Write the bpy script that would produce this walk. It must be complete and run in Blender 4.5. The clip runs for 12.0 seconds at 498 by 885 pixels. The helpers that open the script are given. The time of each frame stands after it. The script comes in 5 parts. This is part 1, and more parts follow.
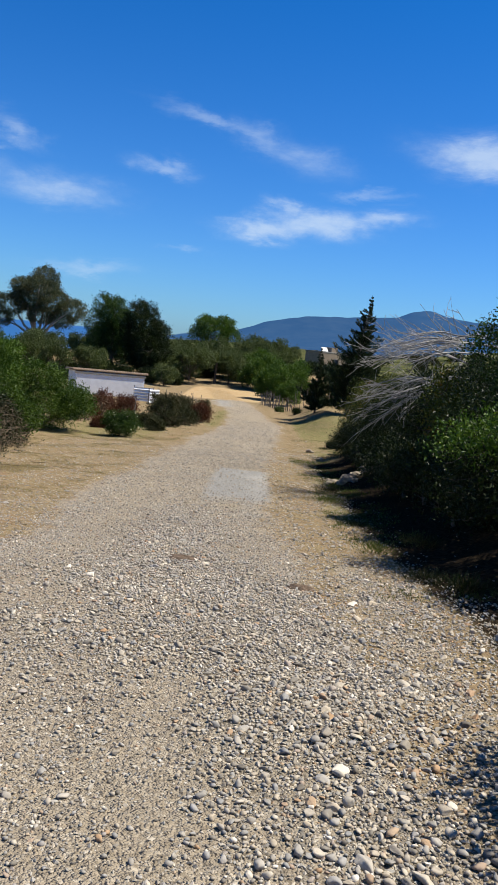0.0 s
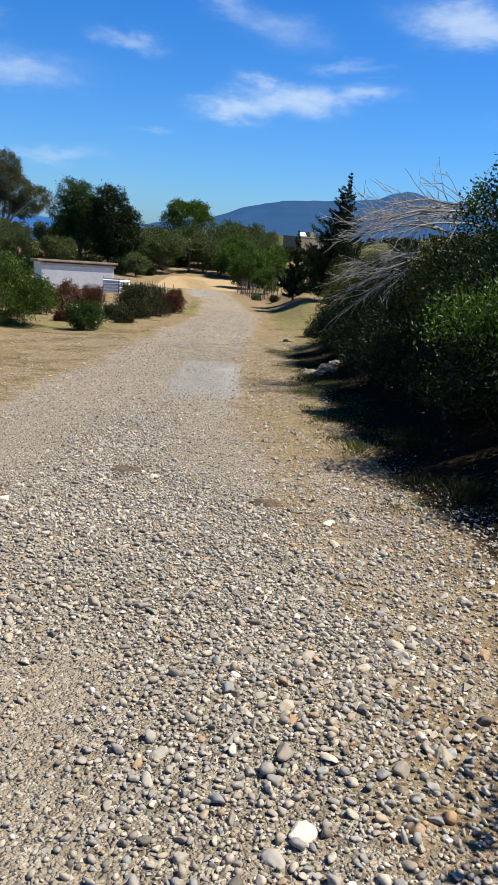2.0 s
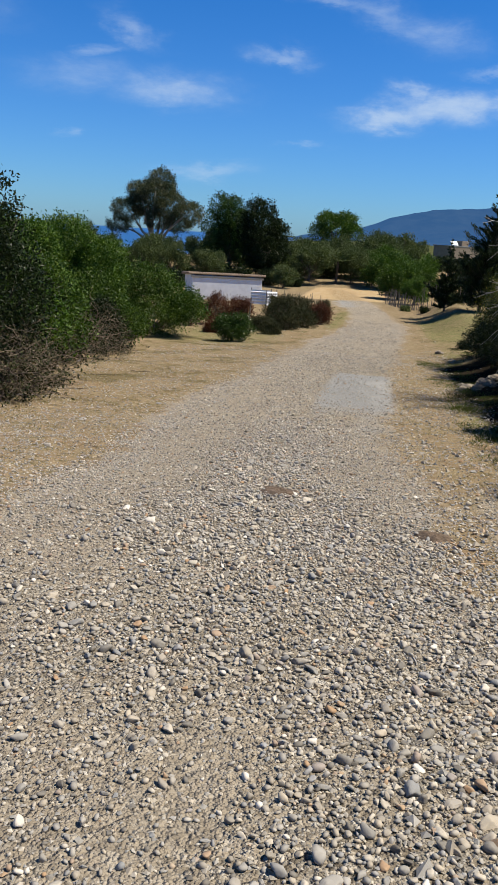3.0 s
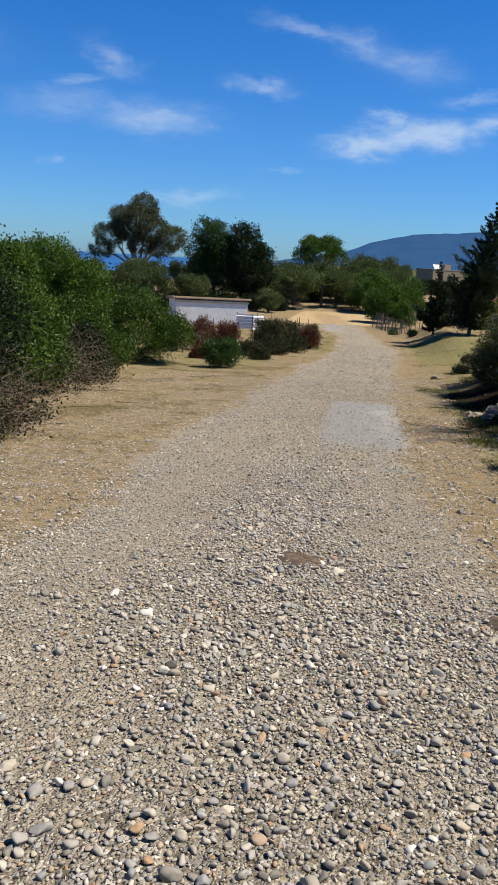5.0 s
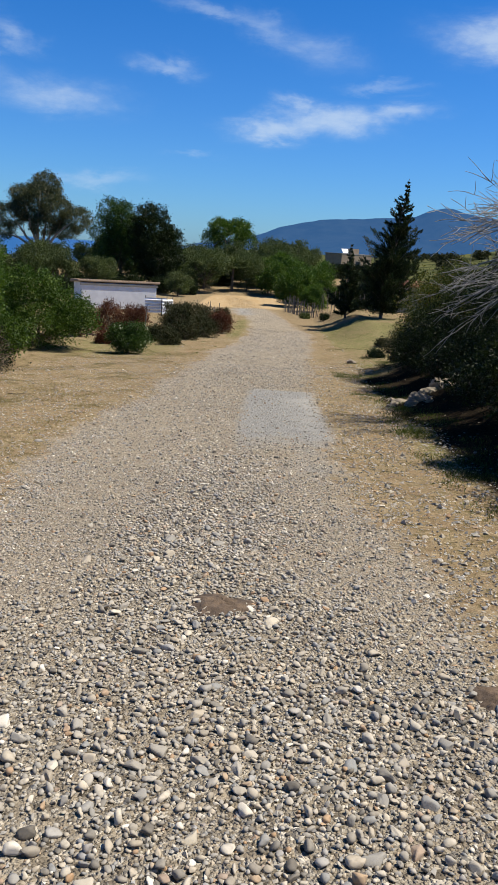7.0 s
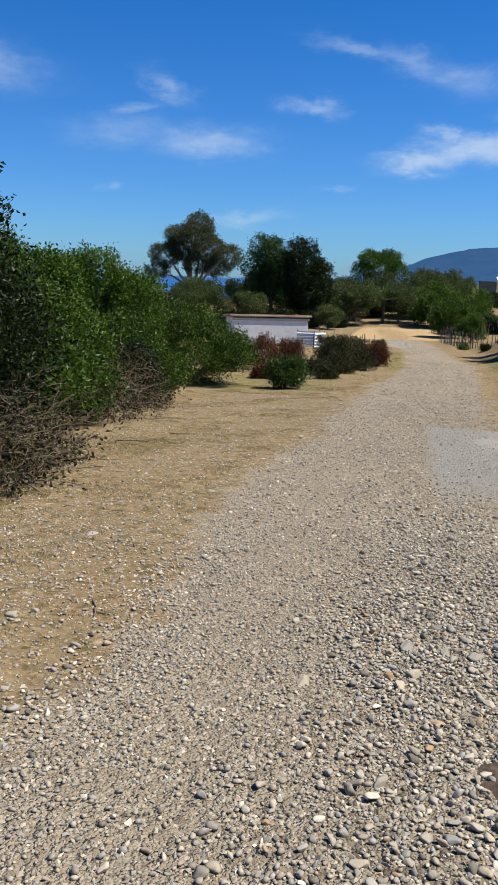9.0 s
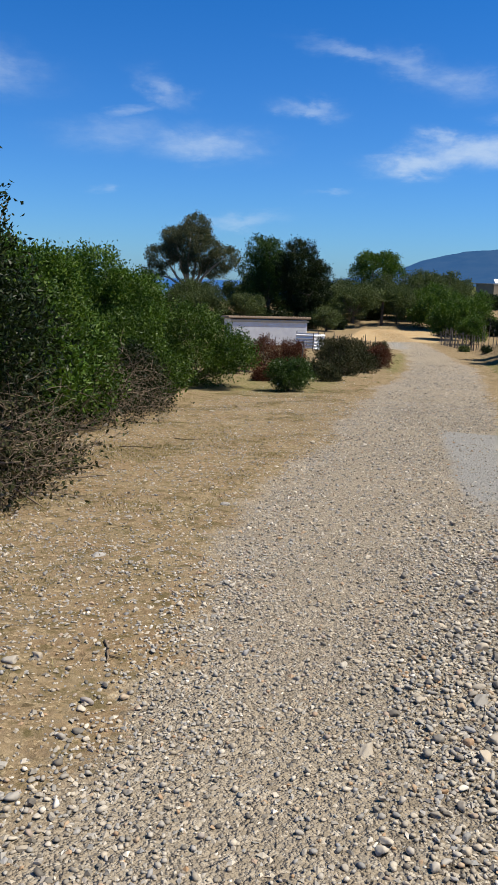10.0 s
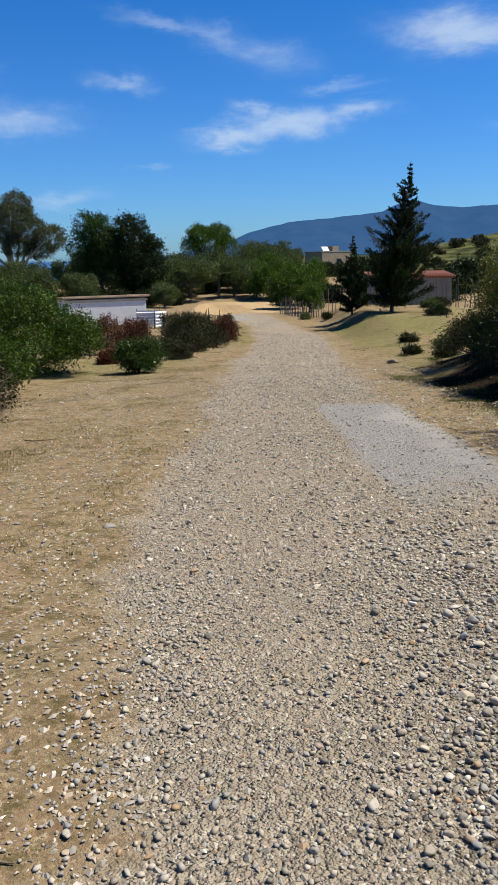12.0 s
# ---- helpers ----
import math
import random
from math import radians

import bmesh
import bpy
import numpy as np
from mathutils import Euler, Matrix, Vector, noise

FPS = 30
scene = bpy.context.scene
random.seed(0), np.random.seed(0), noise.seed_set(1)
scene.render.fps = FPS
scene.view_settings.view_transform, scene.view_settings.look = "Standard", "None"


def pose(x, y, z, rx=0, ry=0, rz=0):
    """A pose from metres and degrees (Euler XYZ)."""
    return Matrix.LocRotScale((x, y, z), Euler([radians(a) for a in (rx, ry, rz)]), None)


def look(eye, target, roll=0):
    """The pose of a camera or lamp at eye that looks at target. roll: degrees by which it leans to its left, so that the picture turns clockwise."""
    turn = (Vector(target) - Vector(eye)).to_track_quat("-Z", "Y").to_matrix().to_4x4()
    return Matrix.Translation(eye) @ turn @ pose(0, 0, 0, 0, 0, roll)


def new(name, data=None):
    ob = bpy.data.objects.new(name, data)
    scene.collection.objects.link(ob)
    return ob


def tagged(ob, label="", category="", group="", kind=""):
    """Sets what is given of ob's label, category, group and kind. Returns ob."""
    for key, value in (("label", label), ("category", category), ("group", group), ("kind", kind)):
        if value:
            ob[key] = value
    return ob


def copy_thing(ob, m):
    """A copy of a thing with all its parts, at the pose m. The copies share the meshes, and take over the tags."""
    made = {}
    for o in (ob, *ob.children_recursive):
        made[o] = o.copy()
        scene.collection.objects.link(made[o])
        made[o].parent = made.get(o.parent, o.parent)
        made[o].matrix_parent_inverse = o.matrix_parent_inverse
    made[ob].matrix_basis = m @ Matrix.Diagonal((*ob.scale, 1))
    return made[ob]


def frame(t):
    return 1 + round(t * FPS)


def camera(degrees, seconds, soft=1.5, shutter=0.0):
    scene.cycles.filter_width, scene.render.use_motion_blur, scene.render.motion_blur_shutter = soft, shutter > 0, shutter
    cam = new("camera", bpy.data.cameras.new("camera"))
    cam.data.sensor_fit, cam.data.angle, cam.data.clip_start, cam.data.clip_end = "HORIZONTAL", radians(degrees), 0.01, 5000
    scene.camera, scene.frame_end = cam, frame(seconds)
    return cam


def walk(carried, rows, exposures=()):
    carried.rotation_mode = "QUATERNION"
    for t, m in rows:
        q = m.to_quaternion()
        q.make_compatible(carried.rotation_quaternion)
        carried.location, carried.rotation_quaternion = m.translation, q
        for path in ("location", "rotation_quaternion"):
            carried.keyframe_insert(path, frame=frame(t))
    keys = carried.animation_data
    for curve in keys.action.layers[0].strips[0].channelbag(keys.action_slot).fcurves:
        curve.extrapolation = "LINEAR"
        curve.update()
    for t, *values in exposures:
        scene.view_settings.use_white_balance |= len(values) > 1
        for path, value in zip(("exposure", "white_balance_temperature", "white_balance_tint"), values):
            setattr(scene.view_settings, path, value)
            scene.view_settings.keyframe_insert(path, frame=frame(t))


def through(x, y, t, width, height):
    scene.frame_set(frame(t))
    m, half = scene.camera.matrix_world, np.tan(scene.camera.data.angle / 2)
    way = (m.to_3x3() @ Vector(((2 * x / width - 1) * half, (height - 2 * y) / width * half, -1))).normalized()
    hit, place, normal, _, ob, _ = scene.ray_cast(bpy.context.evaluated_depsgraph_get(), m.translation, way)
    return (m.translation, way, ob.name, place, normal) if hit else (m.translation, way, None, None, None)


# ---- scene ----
cam = camera(35.5, 12.0, 1.0)
PATH = [
    (0, (-0.004, 0.358, -0.155), (-0.013, 2.342, -0.41), 6.1),
    (0.5, (0.098, 0.673, -0.188), (0.025, 2.653, -0.458), 6.4),
    (1, (0.249, 0.985, -0.247), (0.326, 2.964, -0.525), 3.9),
    (1.5, (0.289, 1.339, -0.282), (0.334, 3.314, -0.596), 4.2),
    (2, (0.232, 1.756, -0.361), (0.295, 3.686, -0.883), 4.8),
    (2.5, (0.192, 2.033, -0.413), (-0.064, 3.951, -0.922), 2.9),
    (3, (0.074, 2.278, -0.431), (-0.225, 4.186, -0.951), 3.6),
    (5, (-0.338, 3.446, -0.535), (-0.602, 5.375, -0.994), 3.3),
    (5.5, (-0.419, 3.753, -0.567), (-0.667, 5.682, -1.031), 3.7),
    (6, (-0.427, 4.051, -0.603), (-0.531, 5.992, -1.075), 3.0),
    (6.5, (-0.398, 4.37, -0.642), (-0.452, 6.309, -1.127), 3.7),
    (7, (-0.458, 4.673, -0.681), (-0.497, 6.613, -1.164), 3.7),
    (7.5, (-0.561, 5.013, -0.75), (-0.701, 6.946, -1.246), 3.1),
    (9.5, (-1.274, 6.206, -0.867), (-1.702, 8.117, -1.27), 1.7),
    (10, (-1.424, 6.491, -0.917), (-1.823, 8.407, -1.329), 1.8),
    (10.5, (-1.593, 6.819, -0.94), (-1.983, 8.735, -1.362), 0.5),
    (11, (-1.794, 7.12, -0.966), (-1.943, 9.063, -1.413), -1.8),
    (11.5, (-1.885, 7.455, -1.018), (-1.962, 9.401, -1.471), -1.6),
    (12, (-1.981, 7.818, -1.055), (-1.986, 9.763, -1.521), -1.0),
]
walk(cam, [(t, look(eye, target, roll)) for t, eye, target, roll in PATH],
     exposures=[(0, 0.62), (1.5, 0.7), (2.0, 0.7), (2.5, 0.56), (3.0, 0.5), (5.0, 0.53), (12, 0.53)])

# ---- sky, sun ----
SUN_AZ, SUN_EL = 82.0, 59.0          # degrees clockwise from +y, and above the horizon


class Nodes:
    """Short hand for node trees."""

    def __init__(self, tree):
        self.tree = tree

    def add(self, kind, **props):
        n = self.tree.nodes.new(kind)
        for key, value in props.items():
            setattr(n, key, value)
        return n

    def put(self, socket, value):
        if isinstance(value, bpy.types.NodeSocket):
            self.tree.links.new(value, socket)
        else:
            socket.default_value = value

    def math(self, op, a, b=0.0, c=None, clamp=False):
        n = self.add("ShaderNodeMath", operation=op, use_clamp=clamp)
        self.put(n.inputs[0], a)
        self.put(n.inputs[1], b)
        if c is not None:
            self.put(n.inputs[2], c)
        return n.outputs[0]

    def mix(self, f, a, b, blend="MIX"):
        n = self.add("ShaderNodeMix", data_type="RGBA", blend_type=blend)
        self.put(n.inputs[0], f)
        self.put(n.inputs[6], a if isinstance(a, bpy.types.NodeSocket) else (*a, 1))
        self.put(n.inputs[7], b if isinstance(b, bpy.types.NodeSocket) else (*b, 1))
        return n.outputs[2]

    def noise(self, vec, scale, detail=3.0, rough=0.55, distort=0.0):
        n = self.add("ShaderNodeTexNoise")
        if vec is not None:
            self.put(n.inputs["Vector"], vec)
        n.inputs["Scale"].default_value = scale
        n.inputs["Detail"].default_value = detail
        n.inputs["Roughness"].default_value = rough
        n.inputs["Distortion"].default_value = distort
        return n.outputs["Fac"]

    def voronoi(self, vec, scale, out="Distance"):
        n = self.add("ShaderNodeTexVoronoi")
        self.put(n.inputs["Vector"], vec)
        n.inputs["Scale"].default_value = scale
        return n.outputs[out]

    def ramp(self, fac, stops):
        n = self.add("ShaderNodeValToRGB")
        el = n.color_ramp.elements
        while len(el) < len(stops):
            el.new(0.5)
        for e, (p, col) in zip(el, stops):
            e.position, e.color = p, (*col, 1)
        self.put(n.inputs[0], fac)
        return n.outputs[0]

    def step(self, v, lo, hi):
        n = self.add("ShaderNodeMapRange", interpolation_type="SMOOTHSTEP")
        self.put(n.inputs[0], v)
        n.inputs[1].default_value, n.inputs[2].default_value = lo, hi
        return n.outputs[0]


def build_world():
    world = bpy.data.worlds.new("sky")
    scene.world = world
    world.use_nodes = True
    world.node_tree.nodes.clear()
    k = Nodes(world.node_tree)
    sky = k.add("ShaderNodeTexSky", sky_type="NISHITA", sun_disc=False)
    sky.sun_elevation, sky.sun_rotation = radians(SUN_EL), radians(SUN_AZ)
    sky.air_density, sky.dust_density, sky.ozone_density, sky.altitude = 1.0, 0.3, 1.5, 50
    co = k.add("ShaderNodeTexCoord").outputs["Generated"]
    sep = k.add("ShaderNodeSeparateXYZ")
    k.put(sep.inputs[0], co)
    az = k.math("MULTIPLY", k.math("ARCTAN2", sep.outputs[0], sep.outputs[1]), 57.2958)
    el = k.math("MULTIPLY", k.math("ARCSINE", sep.outputs[2]), 57.2958)
    # clear sea air: pale at the horizon, deep blue overhead
    depth = k.math("POWER", k.step(el, -2.0, 34.0), 0.6)
    tint = k.mix(1.0, sky.outputs[0], k.mix(k.step(el, 24.0, 80.0), k.mix(depth, SKY_LOW, SKY_HIGH), SKY_TOP), "MULTIPLY")
    # thin wisps: noise-warped soft ellipses in azimuth and elevation
    com = k.add("ShaderNodeCombineXYZ")
    k.put(com.inputs[0], k.math("MULTIPLY", az, 0.35))
    k.put(com.inputs[1], el)
    n1 = k.noise(com.outputs[0], 0.55, 5, 0.6, 0.4)
    n2 = k.noise(com.outputs[0], 1.9, 6, 0.65)
    com2 = k.add("ShaderNodeCombineXYZ")
    k.put(com2.inputs[0], k.math("ADD", az, 40.0))
    k.put(com2.inputs[1], k.math("MULTIPLY", el, 1.6))
    n3 = k.noise(com2.outputs[0], 0.5, 4, 0.6)
    azw = k.math("ADD", az, k.math("MULTIPLY", k.math("SUBTRACT", n3, 0.5), 4.0))
    elw = k.math("ADD", el, k.math("MULTIPLY", k.math("SUBTRACT", n1, 0.5), 2.6))
    total = None
    for ca, ce, ra, re, slope, strength in CLOUDS:
        da = k.math("SUBTRACT", azw, ca)
        de = k.math("SUBTRACT", k.math("SUBTRACT", elw, ce), k.math("MULTIPLY", da, slope))
        d2 = k.math("ADD", k.math("POWER", k.math("DIVIDE", da, ra), 2.0), k.math("POWER", k.math("DIVIDE", de, re), 2.0))
        m = k.math("MULTIPLY", k.math("EXPONENT", k.math("MULTIPLY", d2, -0.85)), strength)
        total = m if total is None else k.math("MAXIMUM", total, m)
    body = k.math("MULTIPLY", total, k.math("ADD", 0.5, k.math("MULTIPLY", n2, 0.9)), clamp=True)
    body = k.math("MULTIPLY", k.step(body, 0.0, 1.05), 0.66)
    out = k.mix(body, tint, CLOUD_COLOUR)
    bg = k.add("ShaderNodeBackground")
    k.put(bg.inputs[0], out)
    bg.inputs[1].default_value = SKY_STRENGTH
    k.tree.links.new(bg.outputs[0], k.add("ShaderNodeOutputWorld").inputs[0])


SKY_STRENGTH = 0.054
SKY_LOW, SKY_HIGH, SKY_TOP = (0.54, 0.99, 1.72), (0.02, 0.71, 1.57), (0.13, 0.27, 0.48)
CLOUD_COLOUR = (8.0, 9.6, 11.5)
# azimuth, elevation, half width, half height (degrees), slope, strength
CLOUDS = [
    (-0.8, 8.0, 2.4, 0.75, 0.02, 1.0), (3.0, 8.7, 3.6, 0.85, 0.06, 1.0), (7.4, 9.5, 2.6, 0.5, 0.08, 0.7), (1.0, 9.4, 1.6, 0.45, -0.1, 0.7),
    (-5.2, 14.8, 3.2, 0.42, -0.20, 0.5), (-1.6, 13.9, 3.0, 0.7, -0.24, 0.46), (1.6, 13.1, 3.0, 1.0, -0.2, 0.46),
    (-8.3, 11.4, 2.1, 0.5, -0.12, 0.55), (-15.6, 8.9, 3.8, 1.0, 0.02, 0.65), (-21.5, 9.3, 4.0, 1.0, 0.05, 0.4),
    (14.4, 13.8, 4.2, 1.15, -0.05, 1.0), (6.4, 10.9, 2.6, 0.28, -0.02, 0.45), (-18.4, 12.2, 1.6, 0.8, -0.3, 0.5),
    (-20.6, 10.7, 2.2, 0.45, 0.2, 0.45), (-13.0, 4.0, 3.2, 0.45, 0.08, 0.5), (-22.3, 6.1, 1.0, 0.3, 0.1, 0.4), (-6.4, 6.2, 1.5, 0.22, -0.05, 0.35),
    (19.0, 8.5, 2.2, 0.6, 0.1, 0.45), (30.0, 11.0, 5.0, 1.2, 0.05, 0.7), (-32.0, 13.0, 5.0, 1.2, -0.1, 0.6), (45.0, 24.0, 8.0, 2.0, 0.1, 0.7), (-60.0, 28.0, 9.0, 2.0, 0.0, 0.6),
]
build_world()

sun = new("sun", bpy.data.lights.new("sun", "SUN"))
sun.data.energy, sun.data.angle, sun.data.color = 5.0, radians(0.5), (1.0, 0.93, 0.80)
_a, _e = radians(SUN_AZ), radians(SUN_EL)
_to = Vector((math.sin(_a) * math.cos(_e), math.cos(_a) * math.cos(_e), math.sin(_e)))
sun.matrix_world = look(_to * 60, (0, 0, 0))


# ---- materials ----
def material(name, rough=0.8):
    m = bpy.data.materials.new(name)
    m.use_nodes = True
    k = Nodes(m.node_tree)
    k.bsdf = m.node_tree.nodes["Principled BSDF"]
    k.out = m.node_tree.nodes["Material Output"]
    k.bsdf.inputs["Roughness"].default_value = rough
    k.co = k.add("ShaderNodeTexCoord").outputs["Object"]
    return m, k


def bump(k, height, strength=0.5, distance=0.02):
    b = k.add("ShaderNodeBump")
    b.inputs["Strength"].default_value, b.inputs["Distance"].default_value = strength, distance
    k.put(b.inputs["Height"], height)
    k.put(k.bsdf.inputs["Normal"], b.outputs[0])


def island(k):
    return k.add("ShaderNodeNewGeometry").outputs["Random Per Island"]


def leaf_material(name, stops, gloss=0.45, through=0.25):
    m, k = material(name, gloss)
    rnd = island(k)
    col = k.ramp(rnd, stops)
    big = k.noise(k.co, 0.9, 2)
    col = k.mix(k.step(big, 0.35, 0.7), k.mix(1.0, col, (0.72, 0.78, 0.75), "MULTIPLY"), col)
    k.put(k.bsdf.inputs["Base Color"], col)
    k.bsdf.inputs["Specular IOR Level"].default_value = 0.18
    tr = k.add("ShaderNodeBsdfTranslucent")
    k.put(tr.inputs[0], k.mix(1.0, col, (1.0, 1.15, 0.45), "MULTIPLY"))
    mx = k.add("ShaderNodeMixShader")
    mx.inputs[0].default_value = through
    k.tree.links.new(k.bsdf.outputs[0], mx.inputs[1])
    k.tree.links.new(tr.outputs[0], mx.inputs[2])
    k.tree.links.new(mx.outputs[0], k.out.inputs[0])
    return m


def bark_material(name, a, b):
    m, k = material(name, 0.9)
    n = k.noise(k.co, 14, 4, 0.6, 0.6)
    k.put(k.bsdf.inputs["Base Color"], k.mix(k.step(n, 0.3, 0.7), a, b))
    bump(k, n, 0.6, 0.02)
    return m


def plain_material(name, a, b, scale=3.0, rough=0.85, bumps=0.3, fine=40.0):
    """Two tones of one surface, mottled at two scales."""
    m, k = material(name, rough)
    n = k.noise(k.co, scale, 5, 0.6)
    f = k.noise(k.co, fine, 3, 0.6)
    col = k.mix(k.step(n, 0.3, 0.72), a, b)
    col = k.mix(k.math("MULTIPLY", f, 0.35), col, k.mix(1.0, col, (0.6, 0.6, 0.6), "MULTIPLY"))
    k.put(k.bsdf.inputs["Base Color"], col)
    bump(k, k.math("ADD", n, f), bumps, 0.01)
    return m


def stone_material(name):
    m, k = material(name, 0.78)
    rnd = island(k)
    oi = k.add("ShaderNodeObjectInfo").outputs["Random"]
    r = k.math("FRACT", k.math("ADD", rnd, oi))
    col = k.ramp(r, [(0.0, (0.125, 0.11, 0.09)), (0.10, (0.215, 0.195, 0.165)), (0.22, (0.37, 0.315, 0.24)), (0.33, (0.235, 0.235, 0.23)), (0.45, (0.44, 0.375, 0.285)),
                     (0.55, (0.25, 0.235, 0.21)), (0.65, (0.34, 0.315, 0.275)), (0.76, (0.49, 0.43, 0.34)), (0.86, (0.28, 0.275, 0.27)), (0.92, (0.36, 0.225, 0.12)), (0.95, (0.42, 0.37, 0.29)), (1.0, (0.68, 0.63, 0.55))])
    n = k.noise(k.co, 60, 4, 0.65)
    col = k.mix(k.math("MULTIPLY", k.step(n, 0.4, 0.75), 0.5), col, k.mix(1.0, col, (0.62, 0.6, 0.56), "MULTIPLY"))
    k.put(k.bsdf.inputs["Base Color"], col)
    bump(k, n, 0.25, 0.004)
    return m


def ground_material():
    m, k = material("earth_and_gravel", 0.93)
    attr = {}
    for a in ("gravel", "grass", "seal", "sand", "coarse", "litter_shade", "scrub"):
        n = k.add("ShaderNodeAttribute", attribute_name=a)
        attr[a] = n.outputs["Fac"]
    co = k.co
    big = k.noise(co, 0.8, 4, 0.6)
    mid = k.noise(co, 2.3, 5, 0.65)
    fine = k.noise(co, 22, 5, 0.7)
    grit = k.noise(co, 130, 3, 0.7)
    peb = k.voronoi(co, 95, "Distance")
    pebc = k.voronoi(co, 95, "Color")
    peb2 = k.voronoi(co, 46, "Distance")
    peb2c = k.voronoi(co, 46, "Color")
    peb3 = k.voronoi(co, 24, "Distance")
    peb3c = k.voronoi(co, 24, "Color")
    seps = []
    for c in (pebc, peb2c, peb3c):
        s = k.add("ShaderNodeSeparateColor")
        k.put(s.inputs[0], c)
        seps.append(s.outputs[0])
    stops = [(0.0, (0.079, 0.067, 0.052)), (0.25, (0.213, 0.178, 0.134)), (0.5, (0.349, 0.293, 0.218)), (0.7, (0.190, 0.178, 0.158)), (0.85, (0.381, 0.332, 0.262)), (1.0, (0.594, 0.547, 0.460))]
    pick = k.step(k.noise(co, 9, 4, 0.7), 0.44, 0.56)
    gcol = k.mix(pick, k.ramp(seps[0], stops), k.ramp(seps[1], stops))
    gcol = k.mix(k.step(k.noise(co, 5, 4, 0.7), 0.50, 0.60), gcol, k.ramp(seps[2], stops))
    dust = k.mix(mid, (0.320, 0.265, 0.195), (0.400, 0.340, 0.260))
    # fine dust lies between the pebbles where they are sparse
    loose = k.step(k.math("ADD", k.math("MULTIPLY", mid, 0.6), k.math("MULTIPLY", attr["coarse"], 0.6)), 0.3, 0.8)
    stony = gcol
    gcol = k.mix(k.math("MULTIPLY_ADD", loose, 0.5, 0.45), dust, gcol)
    soil = k.mix(k.step(mid, 0.3, 0.7), (0.155, 0.108, 0.066), (0.300, 0.225, 0.145))
    soil = k.mix(k.step(big, 0.46, 0.62), soil, (0.205, 0.138, 0.082))
    straw = k.mix(k.step(fine, 0.35, 0.65), (0.265, 0.218, 0.138), (0.130, 0.108, 0.058))
    green = k.mix(k.step(fine, 0.35, 0.65), (0.066, 0.102, 0.022), (0.125, 0.142, 0.042))
    verge = k.mix(k.step(k.math("ADD", mid, k.math("MULTIPLY", fine, 0.5)), 0.6, 0.95), soil, straw)
    edge = k.math("ADD", attr["grass"], k.math("MULTIPLY", k.math("SUBTRACT", mid, 0.5), 0.9))
    verge = k.mix(k.step(edge, 0.45, 0.95), verge, green)
    verge = k.mix(k.math("MULTIPLY_ADD", k.step(fine, 0.35, 0.65), 0.5, 0.22), verge, k.mix(1.0, stony, (0.95, 0.82, 0.62), "MULTIPLY"))
    dark = k.step(k.noise(co, 6.0, 6, 0.75), 0.5, 0.62)
    verge = k.mix(k.math("MULTIPLY", dark, 0.7), verge, (0.090, 0.076, 0.032))
    gm = k.math("ADD", attr["gravel"], k.math("ADD", k.math("MULTIPLY", k.math("SUBTRACT", mid, 0.5), 0.7), k.math("MULTIPLY", k.math("SUBTRACT", fine, 0.5), 0.5)))
    gm = k.step(gm, 0.32, 0.68)
    col = k.mix(gm, verge, gcol)
    seal = k.mix(fine, (0.25, 0.25, 0.245), (0.335, 0.335, 0.325))
    sm = k.step(k.math("ADD", attr["seal"], k.math("MULTIPLY", k.math("SUBTRACT", mid, 0.5), 0.9)), 0.3, 0.9)
    col = k.mix(k.math("MULTIPLY", sm, 0.85), col, seal)
    sandc = k.mix(k.step(mid, 0.3, 0.7), (0.338, 0.230, 0.119), (0.403, 0.310, 0.187))
    col = k.mix(k.step(k.math("ADD", attr["sand"], k.math("MULTIPLY", k.math("SUBTRACT", mid, 0.5), 0.4)), 0.3, 0.7), col, sandc)
    col = k.mix(k.math("MULTIPLY", k.step(grit, 0.55, 0.75), 0.4), col, k.mix(1.0, col, (0.6, 0.58, 0.55), "MULTIPLY"))
    # near-black leaf litter, with the shade under the bushes put into its colour
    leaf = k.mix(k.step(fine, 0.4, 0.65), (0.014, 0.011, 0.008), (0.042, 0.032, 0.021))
    lm = k.step(k.math("ADD", attr["litter_shade"], k.math("MULTIPLY", k.math("SUBTRACT", mid, 0.5), 0.8)), 0.35, 0.75)
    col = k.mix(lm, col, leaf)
    scrub = k.mix(k.step(k.noise(co, 0.12, 5, 0.65), 0.42, 0.6), (0.101, 0.104, 0.043), (0.029, 0.037, 0.018))
    col = k.mix(attr["scrub"], col, scrub)
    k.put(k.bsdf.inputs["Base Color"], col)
    k.bsdf.inputs["Specular IOR Level"].default_value = 0.0
    h = k.math("MULTIPLY", k.math("SUBTRACT", 0.5, peb), k.math("MULTIPLY_ADD", gm, 0.9, 0.1))
    h = k.math("ADD", h, k.math("MULTIPLY", k.math("SUBTRACT", 0.5, peb2), k.math("MULTIPLY", gm, 1.3)))
    h = k.math("ADD", h, k.math("MULTIPLY", k.math("SUBTRACT", 0.5, peb3), k.math("MULTIPLY", gm, 1.6)))
    h = k.math("ADD", h, k.math("MULTIPLY", fine, 0.9))
    h = k.math("ADD", h, k.math("MULTIPLY", grit, 0.6))
    bump(k, h, 0.95, 0.014)
    return m


